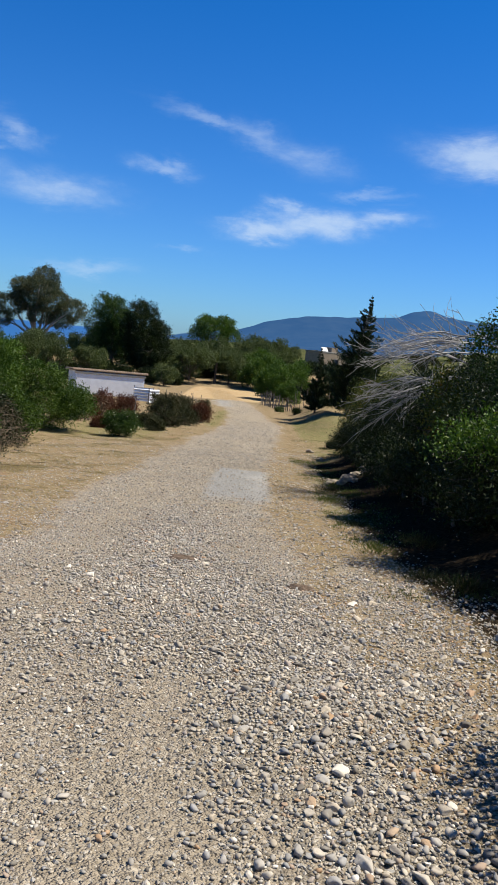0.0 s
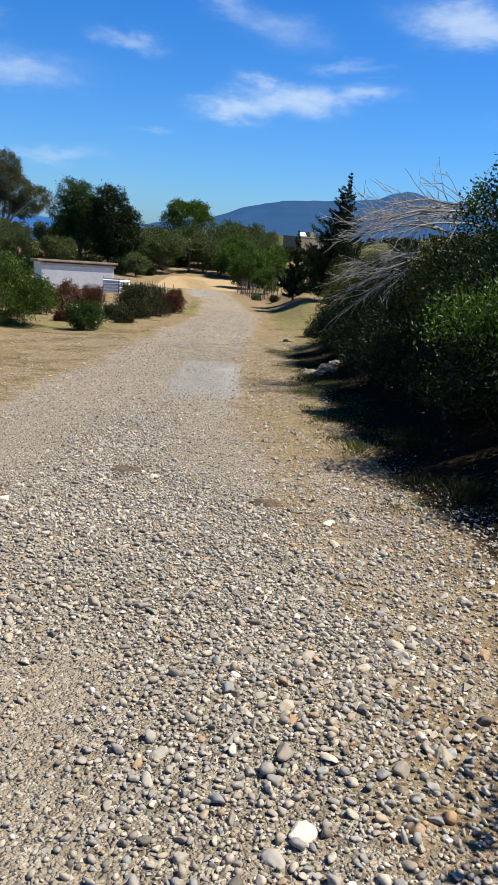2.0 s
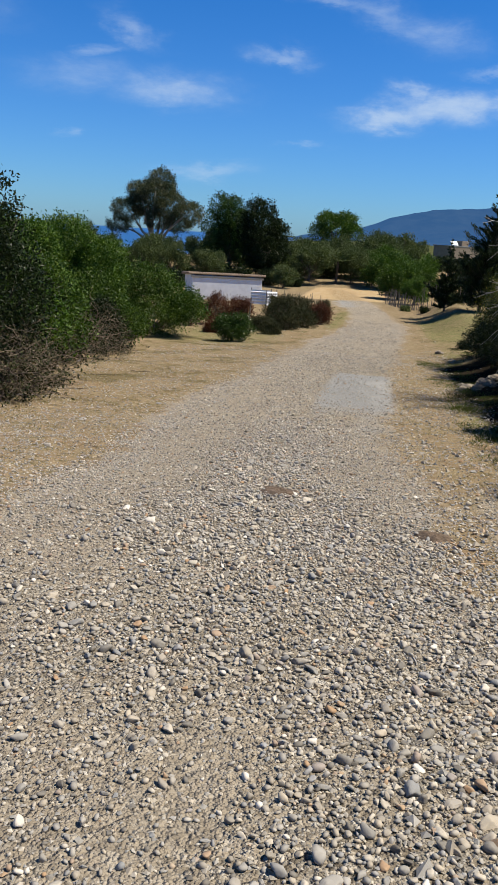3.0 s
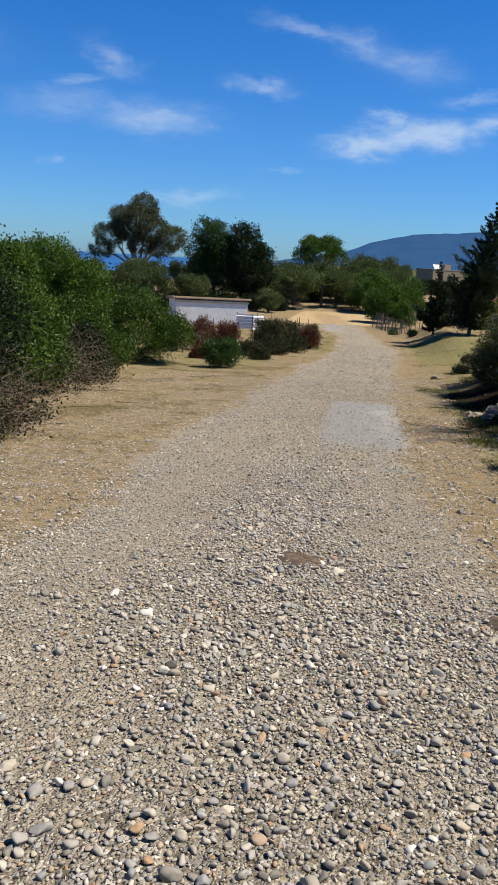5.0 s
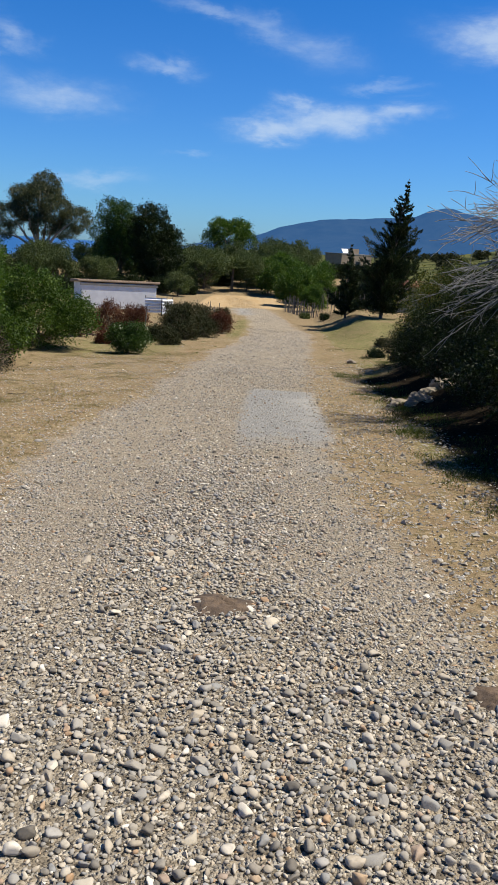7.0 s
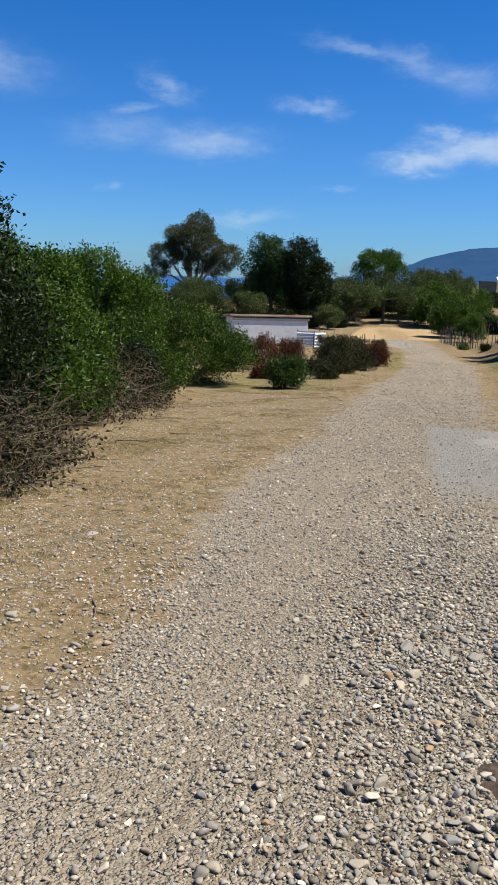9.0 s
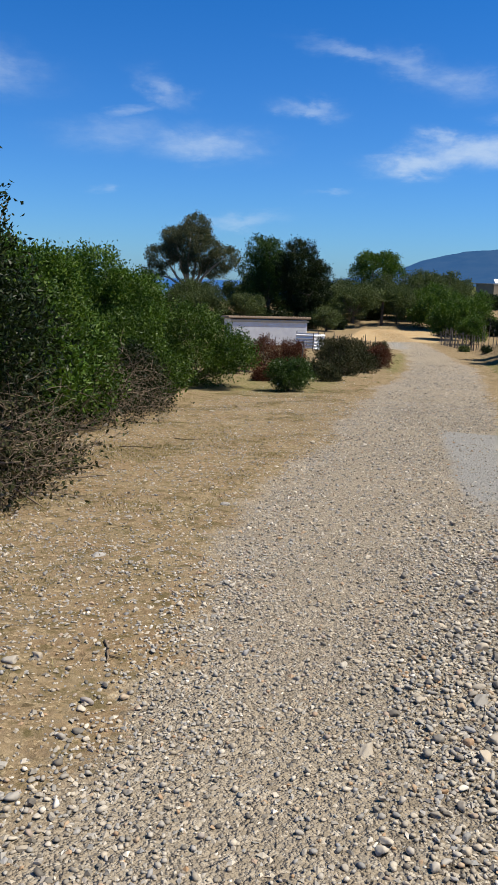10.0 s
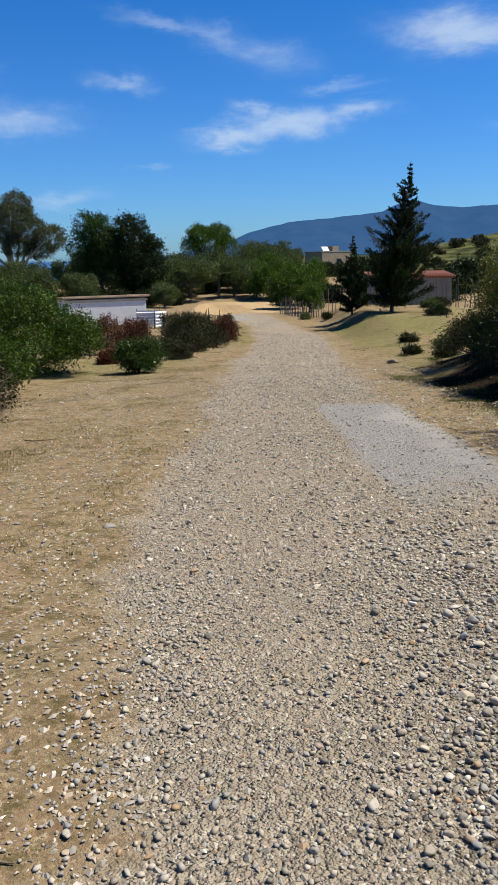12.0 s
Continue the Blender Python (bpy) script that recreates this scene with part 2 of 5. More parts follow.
M_GROUND = ground_material()
M_STONE = stone_material("river_stone")
M_LEAF_HEDGE = leaf_material("mastic_leaf", [(0, (0.025, 0.050, 0.008)), (0.45, (0.051, 0.094, 0.013)), (0.8, (0.086, 0.137, 0.018)), (1, (0.131, 0.176, 0.029))])
# dark oak green, lowered to near black to hold the thicket's shade
M_LEAF_DARK = leaf_material("oak_leaf_shaded", [(0, (0.007, 0.013, 0.004)), (0.5, (0.014, 0.025, 0.006)), (0.85, (0.025, 0.038, 0.009)), (1, (0.040, 0.052, 0.014))])
M_LEAF_BRIGHT = leaf_material("broad_leaf", [(0, (0.034, 0.071, 0.011)), (0.5, (0.065, 0.120, 0.015)), (0.85, (0.105, 0.168, 0.022)), (1, (0.151, 0.206, 0.036))])
M_LEAF_CAROB = leaf_material("carob_leaf", [(0, (0.018, 0.039, 0.011)), (0.5, (0.037, 0.072, 0.015)), (0.85, (0.063, 0.111, 0.021)), (1, (0.102, 0.143, 0.033))])
M_LEAF_OLIVE = leaf_material("olive_leaf", [(0, (0.043, 0.060, 0.022)), (0.5, (0.082, 0.106, 0.036)), (0.85, (0.129, 0.151, 0.056)), (1, (0.194, 0.210, 0.097))], 0.6)
M_LEAF_GUM = leaf_material("gum_leaf", [(0, (0.046, 0.053, 0.031)), (0.5, (0.088, 0.100, 0.058)), (0.85, (0.151, 0.151, 0.088)), (1, (0.287, 0.242, 0.146))], 0.55)
M_LEAF_YELLOW = leaf_material("young_leaf", [(0, (0.043, 0.058, 0.011)), (0.5, (0.086, 0.101, 0.016)), (0.9, (0.137, 0.130, 0.022)), (1, (0.230, 0.137, 0.022))])
M_NEEDLE = leaf_material("cypress_spray", [(0, (0.009, 0.019, 0.008)), (0.5, (0.022, 0.036, 0.015)), (0.9, (0.043, 0.061, 0.022)), (1, (0.068, 0.082, 0.030))], 0.6, 0.12)
M_HEATH = leaf_material("heath_leaf", [(0, (0.016, 0.020, 0.008)), (0.45, (0.036, 0.042, 0.015)), (0.8, (0.070, 0.068, 0.026)), (1, (0.115, 0.085, 0.042))], 0.8, 0.1)
M_BROWN = leaf_material("dry_russet_leaf", [(0, (0.058, 0.018, 0.010)), (0.5, (0.107, 0.037, 0.019)), (0.85, (0.157, 0.058, 0.032)), (1, (0.199, 0.092, 0.052))], 0.8, 0.1)
M_FLOWER = leaf_material("white_petal", [(0, (0.7, 0.68, 0.55)), (1, (0.85, 0.82, 0.7))], 0.6, 0.2)
M_STRAW = leaf_material("dry_grass_blade", [(0, (0.209, 0.154, 0.071)), (0.5, (0.313, 0.243, 0.121)), (0.85, (0.401, 0.322, 0.174)), (1, (0.174, 0.167, 0.058))], 0.8, 0.2)
M_GRASS = leaf_material("grass_blade", [(0, (0.058, 0.079, 0.018)), (0.6, (0.101, 0.122, 0.029)), (0.9, (0.158, 0.158, 0.050)), (1, (0.245, 0.209, 0.101))], 0.7, 0.25)
M_BARK = bark_material("bark", (0.061, 0.047, 0.035), (0.122, 0.101, 0.079))
M_GUM_BARK = bark_material("gum_bark", (0.216, 0.180, 0.137), (0.324, 0.288, 0.238))
M_DEAD = bark_material("bleached_wood", (0.19, 0.182, 0.172), (0.32, 0.31, 0.295))
M_TWIG = bark_material("dry_twig", (0.094, 0.068, 0.045), (0.194, 0.148, 0.101))
M_STAKE = bark_material("weathered_stake", (0.089, 0.079, 0.067), (0.161, 0.147, 0.127))
M_WHITE = plain_material("whitewash", (0.80, 0.81, 0.81), (0.70, 0.71, 0.72), 2.5)
M_GREYWALL = plain_material("cement_render", (0.259, 0.238, 0.202), (0.194, 0.180, 0.158), 1.5)
M_TAN = plain_material("tan_render", (0.288, 0.223, 0.151), (0.238, 0.180, 0.122), 1.2)
M_TILE = plain_material("clay_tile", (0.302, 0.108, 0.061), (0.216, 0.079, 0.047), 2.0)
M_ROOFEDGE = plain_material("old_roof_edge", (0.302, 0.216, 0.144), (0.216, 0.158, 0.115), 3.0)
M_SHEET = plain_material("white_painted_sheet", (0.82, 0.83, 0.83), (0.72, 0.73, 0.74), 4.0, 0.45, 0.1)
M_DARK = plain_material("dark_opening", (0.02, 0.02, 0.022), (0.03, 0.03, 0.03), 3.0, 0.4)
M_DUNG = plain_material("dark_clay_patch", (0.055, 0.038, 0.027), (0.145, 0.10, 0.066), 14.0, 0.95, 0.9)


def hill_material():
    m, k = material("hazed_wooded_slope", 1.0)
    n = k.noise(k.co, 0.012, 6, 0.65)
    f = k.noise(k.co, 0.05, 4, 0.7)
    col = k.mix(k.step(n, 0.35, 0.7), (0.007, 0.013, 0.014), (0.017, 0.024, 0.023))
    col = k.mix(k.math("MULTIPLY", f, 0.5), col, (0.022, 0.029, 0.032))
    k.put(k.bsdf.inputs["Base Color"], col)
    k.bsdf.inputs["Specular IOR Level"].default_value = 0.0
    # painted haze, a blue glow for kilometres of lit air before the far slope
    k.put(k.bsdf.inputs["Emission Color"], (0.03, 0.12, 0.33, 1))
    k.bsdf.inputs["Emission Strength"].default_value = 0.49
    return m


def sea_material():
    m, k = material("sea_water", 0.35)
    n = k.noise(k.co, 0.02, 4, 0.6)
    k.put(k.bsdf.inputs["Base Color"], k.mix(n, (0.009, 0.061, 0.194), (0.014, 0.079, 0.230)))
    k.bsdf.inputs["Specular IOR Level"].default_value = 0.15
    return m


M_ROCK = plain_material("tan_field_stone", (0.20, 0.165, 0.12), (0.33, 0.28, 0.21), 6.0, 0.9, 0.8)
M_HILL = hill_material()
M_SEA = sea_material()


# ---- mesh helpers ----
def fast_mesh(name, verts, faces, mat, smooth=False):
    """verts (n, 3), faces (m, 3 or 4) as arrays."""
    verts = np.ascontiguousarray(verts, np.float32)
    faces = np.ascontiguousarray(faces, np.int32)
    me = bpy.data.meshes.new(name)
    me.vertices.add(len(verts))
    me.vertices.foreach_set("co", verts.ravel())
    w = faces.shape[1]
    me.loops.add(faces.size)
    me.loops.foreach_set("vertex_index", faces.ravel())
    me.polygons.add(len(faces))
    me.polygons.foreach_set("loop_start", np.arange(len(faces), dtype=np.int32) * w)
    me.polygons.foreach_set("use_smooth", np.full(len(faces), smooth))
    me.update(calc_edges=True)
    me.materials.append(mat)
    return me


def piece(name, me, parent=None, label=""):
    ob = new(name, me)
    ob.parent = parent
    if label:
        ob["label"] = label
    return ob


def part(name, bm, mat, parent, label="", smooth=False):
    me = bpy.data.meshes.new(name)
    bm.normal_update()
    bm.to_mesh(me)
    bm.free()
    me.materials.append(mat)
    if smooth:
        me.polygons.foreach_set("use_smooth", np.full(len(me.polygons), True))
    return piece(name, me, parent, label)


def thing(name, x, y, z, label, category, group="", turn=0.0):
    e = new(name)
    e.empty_display_size = 0.2
    e.matrix_world = pose(x, y, z, 0, 0, turn)
    return tagged(e, label, category, group)


def box(bm, cx, cy, cz, sx, sy, sz, bevel=0.01, m=None):
    """A bevelled box, centre and full sizes, added to bm."""
    geo = bmesh.ops.create_cube(bm, size=1.0, matrix=(m or Matrix()) @ Matrix.Translation((cx, cy, cz)) @ Matrix.Diagonal((sx, sy, sz, 1)))
    if bevel:
        edges = list({e for v in geo["verts"] for e in v.link_edges})
        bmesh.ops.bevel(bm, geom=edges, offset=bevel, segments=1, affect="EDGES")


def unit(v):
    return v / np.maximum(np.linalg.norm(v, axis=-1, keepdims=True), 1e-9)


def tubes(paths, sides=5):
    """Tapered round limbs. paths: list of (points (n, 3), radii (n))."""
    V, Q, base = [], [], 0
    ang = np.arange(sides) / sides * 2 * np.pi
    for P, R in paths:
        P, R = np.asarray(P, float), np.asarray(R, float)
        T = unit(np.gradient(P, axis=0))
        ref = np.where(np.abs(T[:, 2:3]) > 0.9, np.array([[1.0, 0, 0]]), np.array([[0, 0, 1.0]]))
        A = unit(np.cross(T, ref))
        B = np.cross(T, A)
        ring = P[:, None] + R[:, None, None] * (np.cos(ang)[None, :, None] * A[:, None] + np.sin(ang)[None, :, None] * B[:, None])
        V.append(ring.reshape(-1, 3))
        n = len(P)
        i = np.arange(n - 1)[:, None] * sides
        j = np.arange(sides)[None]
        jn = (j + 1) % sides
        Q.append(np.stack([i + j, i + jn, i + sides + jn, i + sides + j], -1).reshape(-1, 4) + base)
        base += n * sides
    return np.concatenate(V), np.concatenate(Q)


def limb(rs, a, b, r0, r1, n=6, wob=0.1, sag=0.0):
    """A crooked limb from a to b."""
    a, b = np.asarray(a, float), np.asarray(b, float)
    t = np.linspace(0, 1, n)[:, None]
    d = np.linalg.norm(b - a)
    P = a + (b - a) * t + np.concatenate([np.zeros((1, 3)), rs.normal(0, wob * d / n, (n - 1, 3))]).cumsum(0) * (1 - 0.3 * t)
    P[:, 2] += sag * d * (t[:, 0] * (1 - t[:, 0]))
    return P, r0 + (r1 - r0) * t[:, 0]


def leaves(P, A, S, L, W, fold=0.25):
    """Folded pointed leaves: at P along A, broad along S."""
    n = len(P)
    L, W = np.broadcast_to(L, n)[:, None], np.broadcast_to(W, n)[:, None]
    N = np.cross(A, S)
    mid = P + A * L * 0.45 + N * W * fold
    V = np.stack([P, mid - S * W * 0.5, P + A * L, mid + S * W * 0.5], 1).reshape(-1, 3)
    i = np.arange(n)[:, None] * 4
    F = np.concatenate([i + [0, 1, 2], i + [0, 2, 3]], 1).reshape(-1, 3)
    return V, F


def crown(rs, blobs, clusters, per, spread, L, W, upward=0.25, droop=0.0, inner=0.7, cut=None):
    """Leaf clusters over the shells of several uneven lobes."""
    blobs = np.asarray(blobs, float)
    area = (blobs[:, 3] * blobs[:, 4] + blobs[:, 4] * blobs[:, 5] + blobs[:, 3] * blobs[:, 5])
    which = rs.choice(len(blobs), clusters, p=area / area.sum())
    o = unit(rs.normal(0, 1, (clusters, 3)) + [0, 0, 0.15])
    rad = rs.uniform(inner, 1.08, clusters) + np.where(rs.rand(clusters) < 0.05, rs.uniform(0.03, 0.15, clusters), 0)
    C = blobs[which, :3] + o * blobs[which, 3:6] * rad[:, None]
    if cut is not None:
        keep = C[:, 2] > cut
        C, o = C[keep], o[keep]
    n = len(C) * per
    Pc, oc = np.repeat(C, per, 0), np.repeat(o, per, 0)
    twig = unit(oc + np.repeat(rs.normal(0, 0.5, (len(C), 3)), per, 0) + [0, 0, upward - droop])
    P = Pc + rs.normal(0, spread, (n, 3)) * 0.8 + twig * rs.uniform(-1.2, 1.2, (n, 1)) * spread
    A = unit(twig * 0.7 + rs.normal(0, 0.6, (n, 3)) - [0, 0, droop])
    S = unit(np.cross(A, rs.normal(0, 1, (n, 3))))
    s = rs.uniform(0.6, 1.25, n)
    return leaves(P, A, S, L * s, W * s)


def merge(*vf):
    V, F, b = [], [], 0
    for v, f in vf:
        V.append(v)
        F.append(f + b)
        b += len(v)
    return np.concatenate(V), np.concatenate(F)


def woody(rs, blobs, r0, sides=5, fork=0.35, twigs=5, root=(0, 0)):
    """A trunk that forks from the root into a limb to each lobe, with side twigs."""
    blobs = np.asarray(blobs, float)[:8]
    mid = blobs[:, :3].mean(0)
    k = np.array([root[0] + (mid[0] - root[0]) * 0.3, root[1] + (mid[1] - root[1]) * 0.3, mid[2] * fork])
    paths = [limb(rs, (root[0], root[1], -0.15), k, r0, r0 * 0.75, 5, 0.12)]
    for b in blobs:
        P, R = limb(rs, k, b[:3], r0 * 0.62, r0 * 0.2, 6, 0.16)
        paths.append((P, R))
        for _ in range(twigs):
            o = unit(rs.normal(0, 1, 3) + [0, 0, 0.3])
            paths.append(limb(rs, P[rs.randint(2, 6)], b[:3] + o * b[3:6] * 0.9, r0 * 0.2, r0 * 0.05, 5, 0.2))
    return tubes(paths, sides)


# ---- ground ----
PROFILE_Y = np.array([-400, -10, 0, 6.5, 8.5, 11.7, 14.4, 20, 30, 45, 60, 80, 5000.0])
PROFILE_Z = np.array([-0.4, -0.4, -1.6, -2.3, -2.53, -2.8, -3.01, -3.48, -4.2, -4.9, -5.25, -5.3, -5.3])
_fy = np.arange(-20, 120, 0.25)
_fz = np.convolve(np.pad(np.interp(_fy, PROFILE_Y, PROFILE_Z), 6, mode="edge"), np.ones(13) / 13, "valid")
EDGE_Y = [-10, 3, 8.3, 12, 17, 31, 37, 46, 55, 64, 70, 78, 84]
EDGE_L = [-2.3, -2.4, -2.5, -2.7, -2.75, -2.6, -1.95, -1.6, -2.0, -3.0, -4.1, -5.2, -6.5]
EDGE_R = [1.0, 1.02, 0.8, 0.4, 0.05, 0.85, 1.15, 1.5, 0.7, -0.4, -1.9, -2.6, -4.0]


def sstep(a, b, v):
    t = np.clip((np.asarray(v, float) - a) / (b - a), 0, 1)
    return t * t * (3 - 2 * t)


def vnoise(x, y, scale, seed):
    """Smooth lattice noise, -1 to 1."""
    g = np.random.RandomState(seed).uniform(-1, 1, (64, 64))
    x, y = np.asarray(x, float) / scale + 1000.3, np.asarray(y, float) / scale + 1000.7
    i, j = np.floor(x).astype(int), np.floor(y).astype(int)
    u, v = x - i, y - j
    u, v = u * u * (3 - 2 * u), v * v * (3 - 2 * v)
    a, b = g[i % 64, j % 64], g[(i + 1) % 64, j % 64]
    c, d = g[i % 64, (j + 1) % 64], g[(i + 1) % 64, (j + 1) % 64]
    return (a * (1 - u) + b * u) * (1 - v) + (c * (1 - u) + d * u) * v


def ground(x, y):
    x, y = np.asarray(x, float), np.asarray(y, float)
    z = np.interp(y, _fy, _fz)
    z = np.where(y < -19, np.interp(y, PROFILE_Y, PROFILE_Z), z)
    z = z - 0.03 * np.clip(-2 - x, 0, 5)
    # the bank under the thicket, and the one before the cypresses
    z = z + (0.85 * sstep(3, 6, y) * (1 - sstep(24, 34, y)) + 0.25 * (1 - sstep(3, 6, y))) * sstep(1.9, 4.6, x) * (1 - 0.5 * sstep(8, 20, x))
    z = z + 0.95 * sstep(38, 47, y) * (1 - sstep(58, 70, y)) * sstep(2.2, 5.0, x) * (1 - 0.6 * sstep(8, 16, x))
    z = z + 1.2 * sstep(80, 98, y) * (1 - sstep(120, 160, y))
    # the scrub-covered rise, and the drop to the shore
    z = z + 15.0 * np.exp(-(((x - 130) / 75) ** 2 + ((y - 290) / 80) ** 2))
    far = np.hypot(x, y)
    shore = sstep(150, 330, far) * (1 - sstep(-0.20, -0.13, np.arctan2(x, np.maximum(y, 1e-6))))
    shore = np.maximum(shore, sstep(90, 200, -x) * (y < 4000))
    z = z - 22.0 * shore
    near = np.exp(-(np.clip(np.abs(y - 12) - 22, 0, None) / 15) ** 2) * np.exp(-(np.clip(np.abs(x) - 8, 0, None) / 6) ** 2)
    road = sstep(-3.0, -2.2, x) * (1 - sstep(0.6, 1.4, x))
    z = z + near * (0.035 * vnoise(x, y, 1.7, 3) + 0.022 * vnoise(x, y, 0.6, 4) * (1 - 0.4 * road) + 0.01 * vnoise(x, y, 0.22, 5))
    z = z + 0.10 * vnoise(x, y, 3.0, 6) * sstep(2.0, 4.0, x) * sstep(2, 6, y) * (1 - sstep(60, 80, y))
    return z


CROWN_Y = [2, 3.4, 5, 7, 8.5, 10, 12, 16]
CROWN_X = [0.7, 0.62, 0.0, -0.4, -0.65, -0.85, -0.75, -1.1]
CROWN_W = [0.55, 0.6, 1.25, 0.95, 0.45, 0.4, 0.35, 0.35]


def coarseness(x, y):
    """Where the big cobbles lie: the crown between the wheel tracks, the left edge, the stony right verge."""
    c, w = np.interp(y, CROWN_Y, CROWN_X), np.interp(y, CROWN_Y, CROWN_W)
    crown_band = np.exp(-(np.clip(np.abs(x - c + 0.15 * vnoise(x, y, 0.8, 47)) - 0.2, 0, None) / w) ** 2) * np.interp(y, [2, 8, 9.5, 12, 16], [1, 1, 0.75, 0.5, 0.15])
    left_line = 0.16 * np.exp(-((x + 2.35 + 0.1 * vnoise(x, y, 1.0, 48)) / 0.2) ** 2) * sstep(7, 8.5, y) * (1 - sstep(10.5, 13, y))
    verge = 0.5 * np.exp(-((x - 1.5) / 0.5) ** 2) * (1 - sstep(7.5, 9.5, y))
    heap = 0.95 * np.exp(-((x + 1.25) / 0.22) ** 2 - ((y - 9.6) / 0.45) ** 2)
    k = np.maximum(np.maximum(np.maximum(crown_band, heap), left_line), verge) * (0.85 + 0.35 * vnoise(x, y, 0.45, 49))
    sand = np.exp(-((x + 0.3 + 0.12 * vnoise(x, y, 0.5, 50)) / 0.26) ** 2) * (1 - sstep(4.4, 5.2, y))
    return np.clip(k * (1 - 0.95 * sand), 0, 1)


def axis(lo, fine_lo, fine_hi, hi, step, grow=1.13):
    a = list(np.arange(fine_lo, fine_hi, step))
    s, v = step, a[-1]
    while v < hi:
        s *= grow
        v += s
        a.append(min(v, hi))
    s, v, b = step, fine_lo, []
    while v > lo:
        s *= grow
        v -= s
        b.append(max(v, lo))
    return np.array(b[::-1] + a)


def build_ground():
    xs = axis(-4800, -5.5, 4.5, 4800, 0.085)
    ys = axis(-400, 1.5, 20, 4900, 0.085, 1.035)
    X, Y = np.meshgrid(xs, ys)
    x, y = X.ravel(), Y.ravel()
    V = np.stack([x, y, ground(x, y)], 1)
    nx, ny = len(xs), len(ys)
    i = (np.arange(ny - 1)[:, None] * nx + np.arange(nx - 1)[None]).ravel()
    F = np.stack([i, i + 1, i + nx + 1, i + nx], 1)
    me = fast_mesh("ground", V, F, M_GROUND, True)
    l, r = np.interp(y, EDGE_Y, EDGE_L), np.interp(y, EDGE_Y, EDGE_R)
    soft = 0.5 + 0.01 * np.clip(y, 0, 60)
    wig = 0.25 * vnoise(x, y, 1.1, 9) + 0.12 * vnoise(x, y, 0.4, 10)
    gravel = sstep(-soft, soft, x - l + wig) * (1 - sstep(-soft - 0.2, soft + 0.2, x - r + wig)) * (1 - sstep(74, 90, y))
    # stony spill on the near verges
    gravel = np.maximum(gravel, 0.5 * np.exp(-((x + 3.6) / 0.8) ** 2) * (1 - sstep(9, 13, y)) * (0.6 + 0.6 * vnoise(x, y, 0.9, 11)))
    gravel = np.maximum(gravel, 0.5 * np.exp(-((x - 1.3) / 0.6) ** 2) * (1 - sstep(8.5, 11, y)))
    green = sstep(24, 31, y) * (1 - sstep(34, 44, y)) * sstep(2.5, 4.5, -x) * 0.75
    green = np.maximum(green, (0.72 + 0.35 * vnoise(x, y, 2.2, 15)) * sstep(20, 26, y) * (1 - sstep(52, 60, y)) * sstep(1.7, 2.6, x))
    green = np.maximum(green, (0.62 + 0.3 * vnoise(x, y, 1.2, 16)) * np.exp(-((x - 1.75) / 0.5) ** 2) * sstep(7, 9, y) * (1 - sstep(22, 26, y)))
    green = np.maximum(green, 0.8 * np.exp(-((x + 2.3) / 0.9) ** 2) * sstep(36, 42, y) * (1 - sstep(54, 60, y)))
    green = np.maximum(green, 0.7 * sstep(110, 150, np.hypot(x, y)))
    seal = 0.95 * np.exp(-(np.clip(np.abs(x + 0.2) - 0.45, 0, None) / 0.3) ** 2) * sstep(11.5, 15.5, y) * (1 - sstep(20.9, 21.4, y + 0.35 * x))
    seal = np.maximum(seal, 0.55 * np.exp(-((x - 0.1) / 0.5) ** 2) * sstep(11, 12.5, y) * (1 - sstep(15, 16, y)))
    seal = np.maximum(seal, 0.7 * np.exp(-((x + 2.6 + (y - 62) * 0.12) / 1.4) ** 2) * sstep(58, 61, y) * (1 - sstep(66, 68, y)))
    sand = np.exp(-(np.clip(np.abs(x + 3.2) - 2.8, 0, None) / 0.9) ** 2) * sstep(66.5, 68.5, y) * (1 - sstep(80, 86, y))
    coarse = np.clip(1.1 * coarseness(x, y) + 0.25 * vnoise(x, y, 0.7, 12) + 0.3 * sstep(12, 20, y) * (1 + vnoise(x, y, 1.4, 13)), 0, 1)
    # litter with painted shade: under the thicket, then along the left hedge
    litter_shade = sstep(1.55, 2.3, x + 0.2 * vnoise(x, y, 1.3, 14)) * sstep(2, 6, y + 3 * vnoise(x, y, 2.5, 18)) * (1 - sstep(24, 29, y + 3 * vnoise(x, y, 2.5, 19))) * (1 - sstep(6, 13, x + 3 * vnoise(x, y, 2.5, 20)))
    litter_shade = np.maximum(litter_shade, sstep(0.3, 1.2, -x - np.interp(y, [8, 12, 16, 20, 24, 29, 36], [5.0, 5.0, 6.4, 7.3, 7.2, 8.2, 8.0])) * sstep(6, 10, y) * (1 - sstep(34, 40, y)))
    scrub = sstep(105, 150, np.hypot(x, y))
    for name, val in (("litter_shade", litter_shade), ("scrub", scrub), ("gravel", gravel), ("grass", green), ("seal", seal), ("sand", sand), ("coarse", coarse)):
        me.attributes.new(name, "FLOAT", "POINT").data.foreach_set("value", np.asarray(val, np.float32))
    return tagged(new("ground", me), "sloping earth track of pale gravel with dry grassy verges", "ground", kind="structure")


GROUND = build_ground()


# ---- sea, far slopes ----
def build_sea():
    xs, ys = np.linspace(-4700, 1200, 30), np.linspace(-300, 4900, 30)
    X, Y = np.meshgrid(xs, ys)
    V = np.stack([X.ravel(), Y.ravel(), np.full(X.size, -14.0)], 1)
    i = (np.arange(29)[:, None] * 30 + np.arange(29)[None]).ravel()
    me = fast_mesh("water", V, np.stack([i, i + 1, i + 31, i + 30], 1), M_SEA)
    tagged(new("water", me), "calm deep blue sea out to the horizon", "sea", kind="structure")


